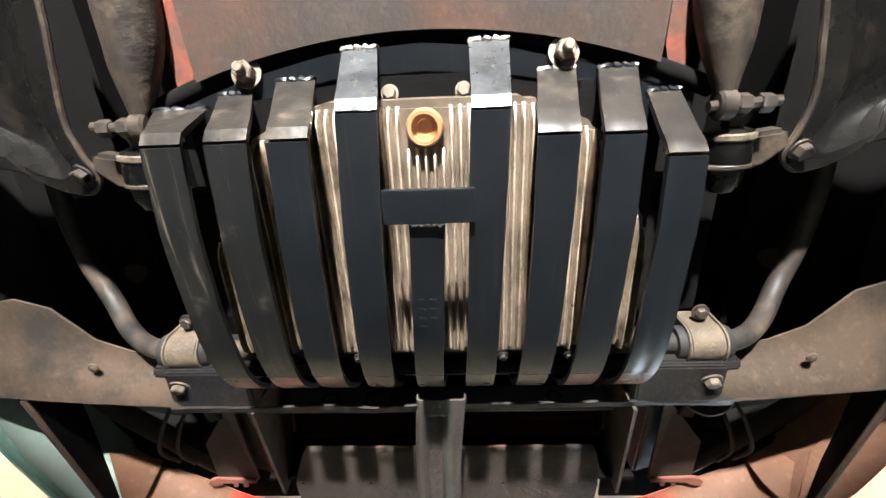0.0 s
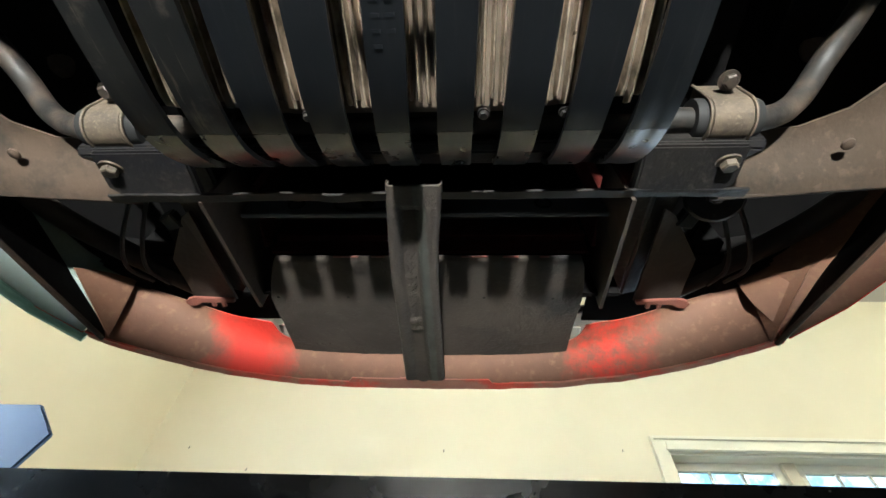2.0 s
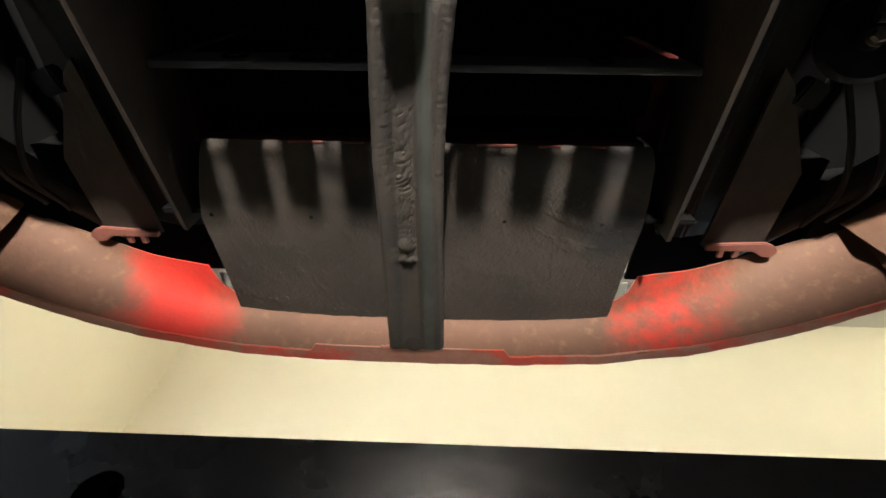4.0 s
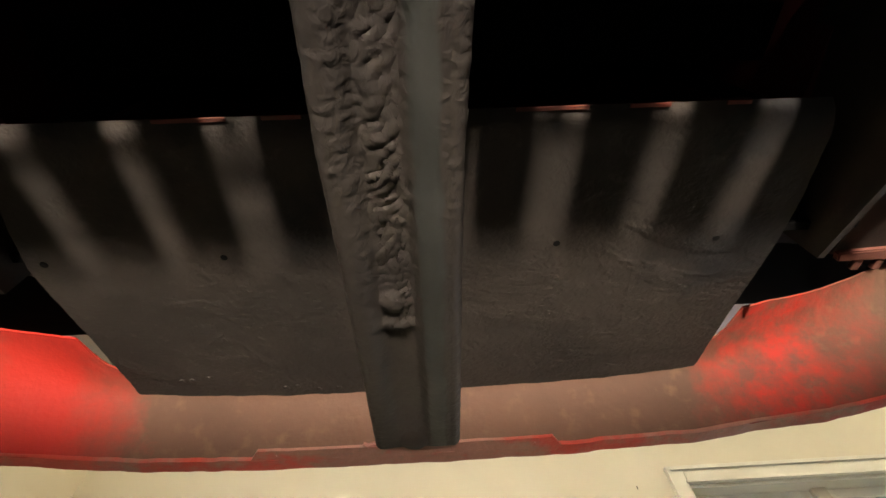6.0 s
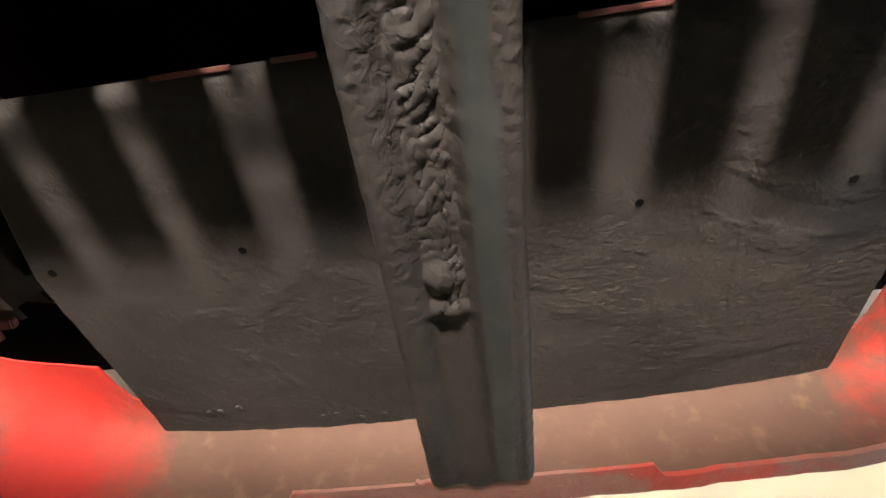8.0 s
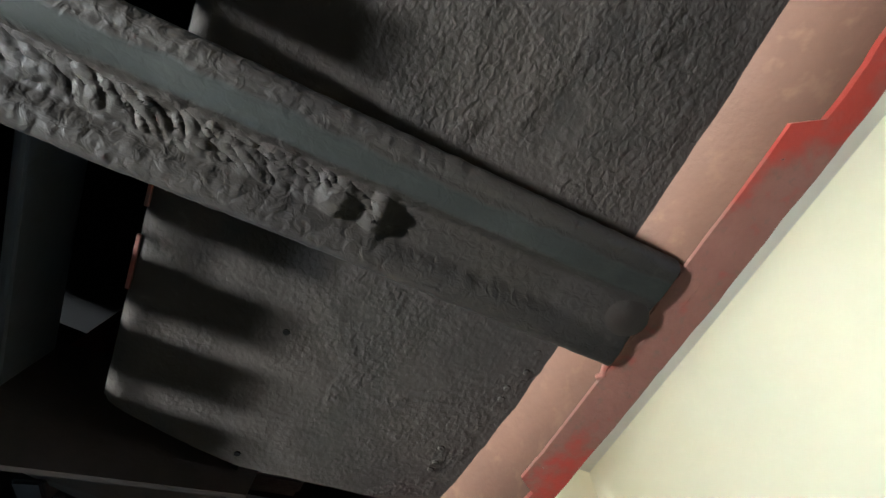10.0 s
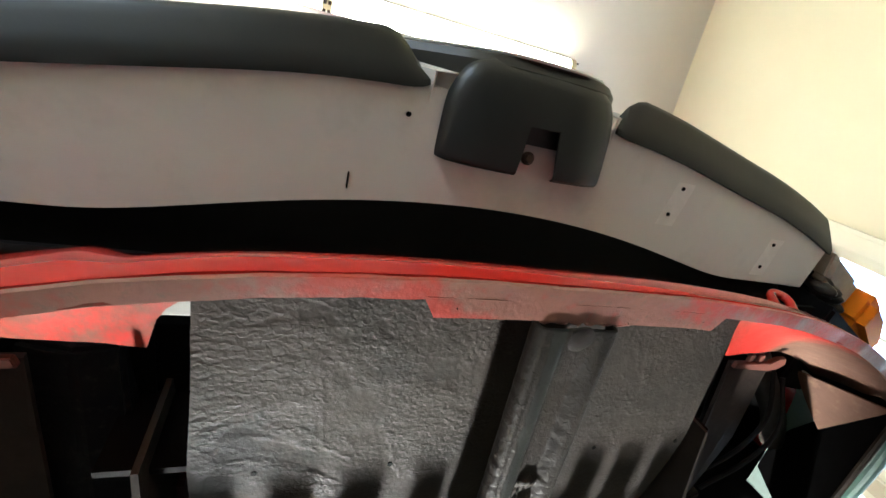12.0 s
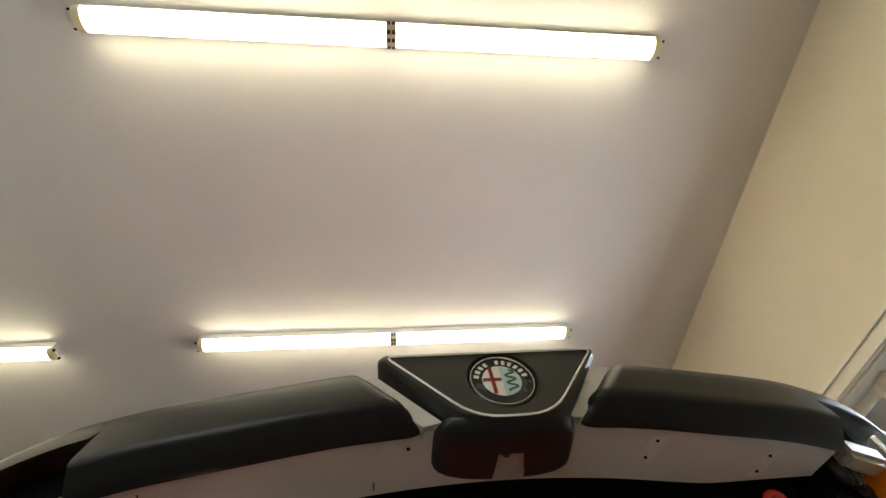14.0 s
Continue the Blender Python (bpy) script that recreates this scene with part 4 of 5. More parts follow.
path = bar + [(CX - 0.1, 0.324, 1.690), (CX + 0.1, 0.324, 1.690)] + [(2 * CX - p[0] - 0.16 * max(0, CX - 0.31 - p[0]), p[1], p[2]) for p in bar[::-1]]
part("sway_bar", tube(path, 0.0105, 14, smooth_n=90), M_BAR, car, "black round steel sway bar")

# --- radiator support, opening and centre brace
sup = bmesh.new()
box(-0.19, 0.225, 0.440, 0.446, 1.722, 1.760, 0.002, bm=sup)
part("radiator_support", sup, M_SUPPORT, car, "dark radiator support panel", smooth=False)
support_slot = [(-0.052 + 0.032 * math.copysign(abs(math.cos(a)) ** 0.6, math.cos(a)), 1.741 + 0.013 * math.copysign(abs(math.sin(a)) ** 0.6, math.sin(a))) for a in [2 * math.pi * k / 24 for k in range(24)]]
part("slot_rim", tube([(p[0], 0.4395, p[1]) for p in support_slot + support_slot[:1]], 0.0022, 8), M_DARK, car)
for x in (-0.13, 0.155):
    part("hole_rim", tube([(x + 0.009 * math.cos(a), 0.4395, 1.741 + 0.009 * math.sin(a)) for a in [2 * math.pi * k / 14 for k in range(15)]], 0.0015, 6), M_DARK, car)
part("slot_bolt", bolt((-0.046, 0.439, 1.741), (0, -1, -0.3), 0.006, 0.006, 1.2), M_DARK, car)
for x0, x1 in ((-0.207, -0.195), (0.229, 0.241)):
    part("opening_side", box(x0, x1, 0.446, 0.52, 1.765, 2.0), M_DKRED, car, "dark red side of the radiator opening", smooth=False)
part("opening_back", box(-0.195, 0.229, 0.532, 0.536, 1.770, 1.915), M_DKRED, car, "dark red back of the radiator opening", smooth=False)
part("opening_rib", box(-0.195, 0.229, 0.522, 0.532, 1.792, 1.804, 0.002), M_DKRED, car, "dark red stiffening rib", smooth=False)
# near-black fill for the unlit opening; the baffle also blocks stray light
part("stray_light_baffle", box(-0.235, 0.27, 0.575, 0.580, 1.736, 1.83), M_DARK, car, "near-black sheet added to block stray light", smooth=False)
part("radiator", box(-0.19, 0.225, 0.47, 0.50, 1.80, 1.93), M_DARK, car, "near-black radiator block filling the opening", smooth=False)

# the flat tray behind the lip
rows = []
NX, NY = 110, 60


def tray_z(y):
    return float(np.interp(y, [0.500, 0.506, 0.577, 0.705, 0.73], [1.7235, 1.7205, 1.7305, 1.7475, 1.7505]))


for i in range(NY + 1):
    v = i / NY
    rows.append([])
    for j in range(NX + 1):
        u = j / NX
        y = 0.501 + 0.232 * v
        x0 = float(np.interp(y, [0.50, 0.515, 0.555, 0.583, 0.65, 0.72], [-0.164, -0.172, -0.187, -0.195, -0.196, -0.199]))
        x1 = float(np.interp(y, [0.50, 0.515, 0.555, 0.583, 0.65, 0.72], [0.203, 0.210, 0.217, 0.220, 0.220, 0.222]))
        x = x0 + (x1 - x0) * u
        bow = 0.0175 * ((x - 0.012) / 0.21) ** 2 * v ** 2
        ragged = 0.0022 * lump((x, 3, 0), 40) * max(0, (v - 0.96) / 0.04)
        rows[-1].append((x, y - bow + ragged, tray_z(y) + 0.0005 * lump((x, y, 0), 70) * (1 if 0.1 < v < 0.97 else 0.5)))
tray = part("undertray", sheet(rows, 0.002), M_UNDER, car, "black textured undercoated tray panel")
for x0, x1 in ((-0.093, -0.062), (-0.047, -0.030), (0.062, 0.094), (0.112, 0.130), (0.155, 0.166)):
    part("edge_chip", box(x0, x1, 0.4995, 0.5015, 1.7190, 1.7203, 0.0004), M_CHIP, tray, "worn reddish edge", smooth=False)
# near-black discs stand in for the shade inside drilled holes
for x, y in ((-0.184, 0.577), (-0.089, 0.577), (0.092, 0.577), (0.182, 0.578)):
    part("drain_hole", lathe([(0, 0.0019), (0.0014, 0.0019)], (x, y, tray_z(y) - 0.0010), (0, 0.13, -1), 12), M_DARK, tray, "small near-black disc for a drilled hole")
for x, y in ((-0.160, 0.694), (-0.153, 0.694), (-0.140, 0.692), (-0.051, 0.712), (-0.081, 0.708), (-0.066, 0.713), (-0.090, 0.709)):
    part("rivet", lathe([(0, 0.0024), (0.0007, 0.0020), (0.0010, 0.0008)], (x, y, tray_z(y) - 0.0016), (0, 0.13, -1), 10), M_UNDER, tray)

# centre brace, an open pressed channel thick with undercoat, hung clear of the tray
NXB, NYB = 72, 380
rows = []
for i in range(NYB + 1):
    v = i / NYB
    y = 0.370 + 0.351 * v
    z = 1.6625 + 0.0405 * v
    half = float(np.interp(y, [0.37, 0.45, 0.56, 0.72], [0.0240, 0.0238, 0.0245, 0.0268]))
    cx = float(np.interp(y, [0.37, 0.45, 0.50, 0.60, 0.725], [0.019, 0.0125, 0.0100, 0.0092, 0.0080]))
    ends = min(1, max(0, (v - 0.06) / 0.03)) * min(1, max(0, (1.01 - v) / 0.13))
    goo = min(1, max(0, (y - 0.43) / 0.05)) * (1.0 if y < 0.598 else max(0.0, 1 - (y - 0.598) / 0.006))
    row = []
    for j in range(NXB + 1):
        w = -1 + 2 * j / NXB
        x = cx + half * w
        # trough, open on one side towards the smooth ridge
        trough = 1 / (1 + math.exp(-(w + 0.62) * 16)) / (1 + math.exp((w - 0.30) * 13))
        ridge = math.exp(-((w - 0.56) / 0.20) ** 4)
        dz = ends * (0.0075 * trough - 0.0016 * ridge)
        # thick drips of undercoat, drawn out slantwise
        p, q = (x * 0.82 + y * 0.57), (x * 0.57 - y * 0.82)
        warp = 0.006 * noise.noise(Vector((x, y, 0.7)) * 60)
        streak_ = noise.noise(Vector(((p + warp) * 560, q * 180, 1.3)))
        clot = noise.noise(Vector(((p + warp) * 120, q * 60, 4.1)))
        fat = math.exp(-((w + 0.13) / 0.30) ** 4)
        dz -= goo * fat * (0.0010 + 0.0011 * max(-0.4, streak_) + 0.0009 * max(-0.5, clot))
        dz -= goo * 0.0034 * math.exp(-((x - 0.0035) / 0.0065) ** 2 - ((y - 0.581) / 0.0060) ** 2)
        dz -= goo * 0.0028 * math.exp(-((x - 0.004) / 0.0100) ** 2 - ((y - 0.5975) / 0.0045) ** 2)
        # leathery flanges
        dz -= 0.0004 * noise.noise(Vector((x * 0.8, y, 5.0)) * 340) * (1 - 0.9 * ridge) * (0.35 + 0.65 * (y < 0.60))
        edge = max(0, abs(w) - 0.92) / 0.08
        row.append((x + 0.0004 * noise.noise(Vector((w, y * 160, 0))), y, z + dz + 0.0035 * edge ** 2))
    # short turned-up edges
    for side, at in ((-1, row[0]), (1, row[-1])):
        up = [(at[0] - side * 0.0004 * u, y, at[2] + 0.0050 * u) for u in (0.33, 0.66, 1.0)]
        row = up[::-1] + row if side < 0 else row + up
    rows.append(row)
brace = part("centre_brace", mesh_of(sheet(rows, 0.0025), True, 120), M_LUMPY, car, "centre brace thick with lumpy dark undercoat")
part("brace_spot", lathe([(0, 0.010), (0.0015, 0.0095), (0.003, 0.006), (0.0034, 0.002)], (0.006, 0.7140, 1.7025), (0, -0.1, -1), 18), M_GUSSET, brace, "undercoated bolt boss")

# --- front valance
LIPX = [0.0, 0.10, 0.20, 0.30, 0.37, 0.43, 0.475, 0.53, 0.57, 0.60, 0.625]
LIPY = [0.744, 0.7435, 0.737, 0.716, 0.690, 0.661, 0.632, 0.578, 0.503, 0.40, 0.27]


def lip_y(x):
    return float(np.interp(abs(x - 0.01), LIPX, LIPY))


XS = [-0.475 + 0.95 * k / 190 + 0.01 for k in range(191)]
# smooth the outline
LY = np.array([lip_y(x) for x in XS])
for _ in range(40):
    LY[1:-1] = (LY[:-2] + 2 * LY[1:-1] + LY[2:]) / 4
LIP_Z = 1.707
rear_d = [float(np.interp(abs(x - 0.01), [0.0, 0.206, 0.214, 0.224, 0.231, 0.234, 0.3, 0.475], [0.0235, 0.0275, 0.029, 0.034, 0.044, 0.0615, 0.0505, 0.0175])) for x in XS]
rise = [float(np.interp(abs(x - 0.01), [0.235, 0.30, 0.475], [0.048, 0.0606, 0.1135])) for x in XS]
rows = [[(x, LY[i] - 0.0065 - (rear_d[i] + 0.004) * u, LIP_Z - 0.0015 + (rise[i] + 0.003) * (1 - math.exp(-rear_d[i] * u / float(np.interp(abs(x - 0.01), [0.235, 0.29], [0.007, 0.014])))) + 0.0006 * lump((x, u * 0.05, 1), 40)) for u in [k / 12 for k in range(13)]] for i, x in enumerate(XS)]
valance = part("front_valance", sheet([[(x, LY[i] + 0.003 - 0.024 * u ** 2.1, LIP_Z + 0.002 + float(np.interp(abs(x - 0.01), [0.236, 0.262], [0.056, 0.077])) * u) for u in [k / 10 for k in range(11)]] for i, x in enumerate(XS)], 0.0015),
               M_RED, car, "glossy red front valance")
inner = part("valance_inner", sheet(rows, 0.0015), M_DUST, valance, "dusty red and brown inner face")
part("lip_flange", sheet([[(x, LY[i] + 0.003 - 0.0115 * u, LIP_Z + 0.0015 * lump((x, 0, 5), 22) + 0.0006 * u) for u in (0, 0.25, 0.5, 0.75, 1)] for i, x in enumerate(XS)], 0.003), M_LIP, valance, "chipped pinkish red lip flange")
part("lip_plate", sheet([[(x + (0.008 * u if x > 0.09 else 0) * -1 + (0.008 * u if x < -0.09 else 0), LY[i] - 0.007 - 0.0125 * u, LIP_Z - 0.0006 + 0.001 * lump((x, 0, 7), 22)) for u in (0, 0.5, 1)] for i, x in enumerate(XS) if -0.110 < x < 0.112], 0.002), M_LIP, valance, "pinkish worn lip reinforcement")
part("lip_weld", tube([(-0.030 + 0.066 * k / 20, lip_y(0) - 0.0200 + 0.001 * math.sin(k * 1.9), LIP_Z - 0.001 + 0.0006 * math.cos(k * 2.3)) for k in range(21)], [0.0017 + 0.0004 * math.sin(k * 2.7) for k in range(21)], 8), M_LIP, valance, "rough weld seam")
for s in (-1, 1):
    x = 0.01 + s * 0.472
    part("seam", tube([(x, lip_y(x) - 0.008, LIP_Z), (x - s * 0.004, lip_y(x) - 0.03, 1.745), (x - s * 0.006, lip_y(x) - 0.040, 1.790)], 0.0030, 8), M_CHIP, valance, "brown seam")
    xs = [0.01 + s * (0.478 + 0.145 * k / 20) for k in range(21)]
    rows = [[(x + s * 0.05 * u, lip_y(x) - 0.004 + 0.02 * u - 0.03 * u * u, LIP_Z - 0.004 + 0.02 * k / 20 + 0.16 * u) for u in (0, 0.2, 0.4, 0.6, 0.8, 1)] for k, x in enumerate(xs)]
    part("corner_skin", sheet(rows, 0.002 * s), M_RED, valance, "red outer corner skin")
    rows = [[(x - s * 0.030 * min(1, 2 * u), lip_y(x) - 0.006 - 0.016 * min(1, 2 * u), LIP_Z - 0.003 + 0.02 * k / 20 + 0.09 * u) for u in (0, 0.25, 0.5, 0.75, 1)] for k, x in enumerate(xs)]
    # the window side takes the daylight tint, the other stays dusty
    part("corner_inner", sheet(rows, 0.002), M_TEAL if s < 0 else M_DUST, valance, "inner corner tinted grey-green for window daylight" if s < 0 else "dusty inner corner")
    if s < 0:
        part("corner_rim", tube([(x, lip_y(x) + 0.004, LIP_Z - 0.004 + 0.02 * k / 20) for k, x in enumerate(xs)], 0.0075, 10), M_MINT, valance, "pale mint rim standing for window daylight")
    # towing eye
    hx, lean = (0.371, 0.0) if s > 0 else (-0.339, 0.026)
    u_pts = [(hx + e * w + lean * d, y, z) for e, w, d, y, z in ((-1, 0.0125, 1, 0.690, 1.770), (-1, 0.0125, 0.25, 0.697, 1.796), (-1, 0.0090, 0, 0.699, 1.808), (0, 0, 0, 0.700, 1.813), (1, 0.0090, 0, 0.699, 1.810), (1, 0.0125, 0.25, 0.697, 1.798), (1, 0.0125, 1, 0.690, 1.770))]
    part("towing_eye", tube(u_pts, 0.0046, 12, smooth_n=32), M_RED, car, "red bent-rod towing eye")

# --- bumper
def bump_y(x):
    """Front edge of the bumper in plan."""
    return float(np.interp(abs(x - 0.018), [0, 0.08, 0.14, 0.18, 0.225, 0.26, 0.344, 0.41, 0.43, 0.50, 0.56, 0.60], [0.832, 0.828, 0.823, 0.817, 0.808, 0.801, 0.785, 0.767, 0.760, 0.731, 0.698, 0.664]))


def plate_rear(x):
    return float(np.interp(abs(x - 0.018), [0, 0.06, 0.12, 0.165, 0.19, 0.24, 0.28, 0.32, 0.43], [0.742, 0.740, 0.734, 0.727, 0.722, 0.712, 0.704, 0.705, 0.703]))


def eased(f, n, x0, x1):
    """f sampled over a span and smoothed."""
    xs_ = np.linspace(x0, x1, n)
    ys_ = np.array([f(v) for v in xs_])
    for _ in range(10):
        ys_[1:-1] = (ys_[:-2] + 2 * ys_[1:-1] + ys_[2:]) / 4
    return xs_, ys_


PX, PF = eased(bump_y, 121, -0.60, 0.61)
QX, QR = eased(plate_rear, 121, -0.60, 0.61)


def front_y(x):
    return float(np.interp(x, PX, PF))


def rear_y(x):
    return float(np.interp(x, QX, QR))


def plate_z(y):
    """The bare underside rises towards the front."""
    return 1.828 + 0.15 * (y - 0.703)


rows = []
for k in range(81):
    x = -0.42 + 0.855 * k / 80
    y0, y1 = front_y(x) - 0.006, rear_y(x)
    rows.append([(x - 0.02 * d * (1 if x > 0.40 else -1 if x < -0.39 else 0) * 0.8, y0 + (y1 - y0) * d, plate_z(y0 + (y1 - y0) * d)) for d in [j / 6 for j in range(7)]])
bumper = part("bumper", sheet(rows, -0.003), M_GREY, car, "front bumper with a bare grey underside")
# holes are not cut: near-black discs give their inner shade
for x, y in ((-0.171, 0.7875), (-0.1635, 0.762), (-0.3265, 0.748), (-0.3195, 0.722), (0.104, 0.801), (0.393, 0.723)):
    part("hole", lathe([(0, 0.0019), (0.0012, 0.0019)], (x, y, plate_z(y) - 0.0004), (0, 0.15, -1), 10), M_DARK, bumper, "small near-black disc for a drilled hole")
for x, y in ((-0.169, 0.772), (-0.325, 0.733)):
    rows = [[(x + 0.011 * a - 0.006 * b, y + 0.021 * b, plate_z(y + 0.021 * b) - 0.0003) for b in (-1, -0.3, 0.3, 1)] for a in (-1, 0, 1)]
    part("rub_mark", sheet(rows, 0.0002), M_RUBBED, bumper, "rubbed paler band between two holes")
for x, y, n in ((0.140, 0.754, 0.012), (0.368, 0.762, 0.006)):
    part("scratch", tube([(x, y - n * k / 3, plate_z(y - n * k / 3) - 0.0005) for k in range(4)], 0.0006, 6), M_DARK, bumper, "short dark scratch")
part("beam", sheet([[(x, front_y(x) - 0.010, plate_z(front_y(x)) + 0.002), (x, front_y(x) - 0.008, 1.87), (x, front_y(x) - 0.014, 1.903)] for x in [-0.42 + 0.85 * k / 60 for k in range(61)]], -0.004), M_GREY, bumper, "grey metal bumper beam")
STRIP = [(-0.004, 1.8345), (0.000, 1.8350), (0.010, 1.8412), (0.020, 1.8480), (0.0255, 1.8518), (0.0270, 1.8532), (0.0277, 1.8552), (0.0275, 1.8580), (0.0266, 1.8660), (0.0252, 1.8760), (0.0225, 1.8900), (0.0180, 1.9030), (0.0090, 1.9100), (-0.014, 1.9125)]
for s in (-1, 1):
    n = 56
    rows = []
    for k in range(n + 1):
        row = []
        for o, z in STRIP:
            h = (z - 1.8325) / 0.080
            a_in = (0.086 + 0.066 * h if s > 0 else 0.079 + 0.062 * h)                      # slanted inner end
            a_out = 0.428 - 0.030 * h
            a = a_in + (a_out - a_in) * k / n
            x = 0.005 + s * a
            z = 1.9125 - (1.9125 - z) * (1.9125 - plate_z(front_y(x) - 0.006)) / 0.078
            r = min(1, (k / 2.5)) ** 0.5 if k < 3 else 1   # rounded ends
            row.append((x, front_y(x) - 0.004 + o * (0.35 + 0.65 * r), z - 0.003 * (1 - r) * (1 if z > 1.87 else -0.3) - 0.012 * max(0, a - 0.36) ** 1.0))
        rows.append(row)
    part("rubber_strip", sheet(rows, -0.004 * s), M_RUBBER, bumper, "matt black rubber facing")
    # the facing's upper rim runs on over the lamp
    rows = []
    for k in range(25):
        a = 0.385 + 0.215 * k / 24
        x = 0.005 + s * a
        drop = 0.012 * (a - 0.36) + 0.26 * max(0, a - 0.44) ** 1.6
        low = 0.019 * min(1, k / 4)
        rows.append([(x, front_y(x) + o - 0.004, z - drop) for o, z in ((0.0215, 1.904 - low), (0.0215, 1.896), (0.0165, 1.906), (0.008, 1.911), (-0.004, 1.9125), (-0.05, 1.909))])
    part("rubber_rim", sheet(rows, -0.003 * s), M_RUBBER, bumper, "black upper rim over the lamp")
    # near-black block gives the slot its shade
    part("slot_back", prism([(0.005 + s * 0.40, 0.752), (0.005 + s * 0.50, 0.712), (0.005 + s * 0.585, 0.655), (0.005 + s * 0.57, 0.64), (0.005 + s * 0.40, 0.72)], "z", 1.845, 1.893), M_DARK, bumper, "near-black block filling the slot as its shade", smooth=False)
    # pale spacer between strip and centre cap
    rows = []
    for h in [j / 8 for j in range(9)]:
        xc = 0.005 + s * (0.078 + 0.066 * h if s > 0 else 0.071 + 0.062 * h)
        z = 1.8455 + 0.0585 * h
        rows.append([(xc - s * 0.012, 0.800, z), (xc - s * 0.011, 0.835, z), (xc + s * 0.006, 0.833, z), (xc + s * 0.007, 0.800, z)])
    part("spacer", sheet(rows, 0.002 * s), M_GREY, bumper, "pale grey spacer")
    # lamp under the rim
    lamp = part("indicator", prism([(0.005 + s * 0.520, 0.714), (0.005 + s * 0.565, 0.688), (0.005 + s * 0.600, 0.645), (0.005 + s * 0.58, 0.620), (0.005 + s * 0.515, 0.665)], "z", 1.800, 1.850, 0.011), M_AMBER, bumper, "amber indicator lens", smooth=False)
    part("lamp_lens", prism([(0.005 + s * 0.435, 0.752), (0.005 + s * 0.519, 0.715), (0.005 + s * 0.514, 0.680), (0.005 + s * 0.445, 0.715)], "z", 1.826, 1.852, 0.006), M_LENS, bumper, "cloudy clear lamp lens", smooth=False)
    for q in range(7):
        px = 0.005 + s * (0.445 + 0.012 * q)
        part("lamp_back" if q == 0 else "wire_plug", lathe([(0, 0.004), (0.02 + 0.006 * math.sin(q * 2.2), 0.009), (0.03, 0.006), (0.034, 0.002)], (px, 0.705 - 0.008 * q + 0.006 * math.sin(q * 3.1), 1.845), (0.2 * s, 0.3 * math.sin(q), -1), 10), M_GREASE, bumper, "dusty lamp back and wiring")
    part("lamp_shroud", prism([(0.005 + s * 0.42, 0.70), (0.005 + s * 0.58, 0.63), (0.005 + s * 0.60, 0.55), (0.005 + s * 0.42, 0.58)], "z", 1.79, 1.86, 0.004), M_DARK, bumper, "black lamp shroud", smooth=False)

# centre cap with the badge
FACE = [(0.127, 1.9235), (-0.111, 1.9235), (-0.036, 1.8355), (0.041, 1.8355)]


def rounded(poly, r, n=5):
    out = []
    m = len(poly)
    for i in range(m):
        p, a, b = Vector(poly[i]), Vector(poly[i - 1]), Vector(poly[(i + 1) % m])
        u, w = (a - p).normalized(), (b - p).normalized()
        d = r[i] if isinstance(r, tuple) else r
        for k in range(n + 1):
            t = k / n
            q = p + u * d * (1 - t) ** 2 + w * d * t ** 2
            out.append((q.x, q.y))
    return out


def inset(poly, d):
    c = Vector((sum(p[0] for p in poly) / len(poly), sum(p[1] for p in poly) / len(poly)))
    out = []
    for p in poly:
        v = Vector(p) - c
        out.append(tuple(c + v * (1 - d / v.length)))
    return out


def face_y(z):
    return 0.857 - 0.128 * (z - 1.8375)


def loft(polys, bm=None, pocket=False):
    """Rings of equal length joined, closed at both ends; pocket: a round recess in the last face."""
    bm = bm or bmesh.new()
    rings = [[bm.verts.new(p) for p in ring] for ring in polys]
    n = len(rings[0])
    for a, b in zip(rings, rings[1:]):
        for k in range(n):
            bm.faces.new((a[k], a[(k + 1) % n], b[(k + 1) % n], b[k]))
    bm.faces.new(rings[0][::-1])
    if pocket:
        hole = [[bm.verts.new((0.004 + r * math.cos(a), face_y(1.884 + r * math.sin(a)) - d, 1.884 + r * math.sin(a))) for a in [2 * math.pi * k / 40 for k in range(40)]] for r, d in ((0.0385, 0.0), (0.0375, 0.0035), (0.036, 0.006))]
        rim = [bm.edges.new((rings[-1][k], rings[-1][(k + 1) % n])) if not bm.edges.get((rings[-1][k], rings[-1][(k + 1) % n])) else bm.edges.get((rings[-1][k], rings[-1][(k + 1) % n])) for k in range(n)]
        for a, b in zip(hole, hole[1:]):
            for k in range(40):
                bm.faces.new((a[k], a[(k + 1) % 40], b[(k + 1) % 40], b[k]))
        bm.faces.new(hole[-1])
        rim += [bm.edges.get((hole[0][k], hole[0][(k + 1) % 40])) for k in range(40)]
        bmesh.ops.triangle_fill(bm, use_beauty=True, edges=rim)
    else:
        bm.faces.new(rings[-1])
    return bm


outer = rounded([(0.142, 1.930), (-0.124, 1.930), (-0.052, 1.832), (0.056, 1.832)], (0.016, 0.016, 0.030, 0.030))
face = rounded(FACE, (0.010, 0.010, 0.027, 0.027))
cap = part("centre_cap", mesh_of(loft([[(p[0], 0.799, p[1]) for p in outer], [(p[0], face_y(p[1]) - 0.016, p[1]) for p in outer], [(p[0], face_y(p[1]) - 0.008, p[1]) for p in inset(outer, 0.001)],
                               [(p[0], face_y(p[1]) - 0.002, p[1]) for p in inset(outer, 0.006)], [(p[0], face_y(p[1]), p[1]) for p in face]], pocket=True), True, 14), M_CAP, car, "black moulded centre cap")
trim_pts = [(p[0], face_y(p[1]) + 0.0005, p[1]) for p in face]
part("trim_line", tube(trim_pts + trim_pts[:1], 0.0012, 8), M_WHITE, cap, "thin pale trim line")


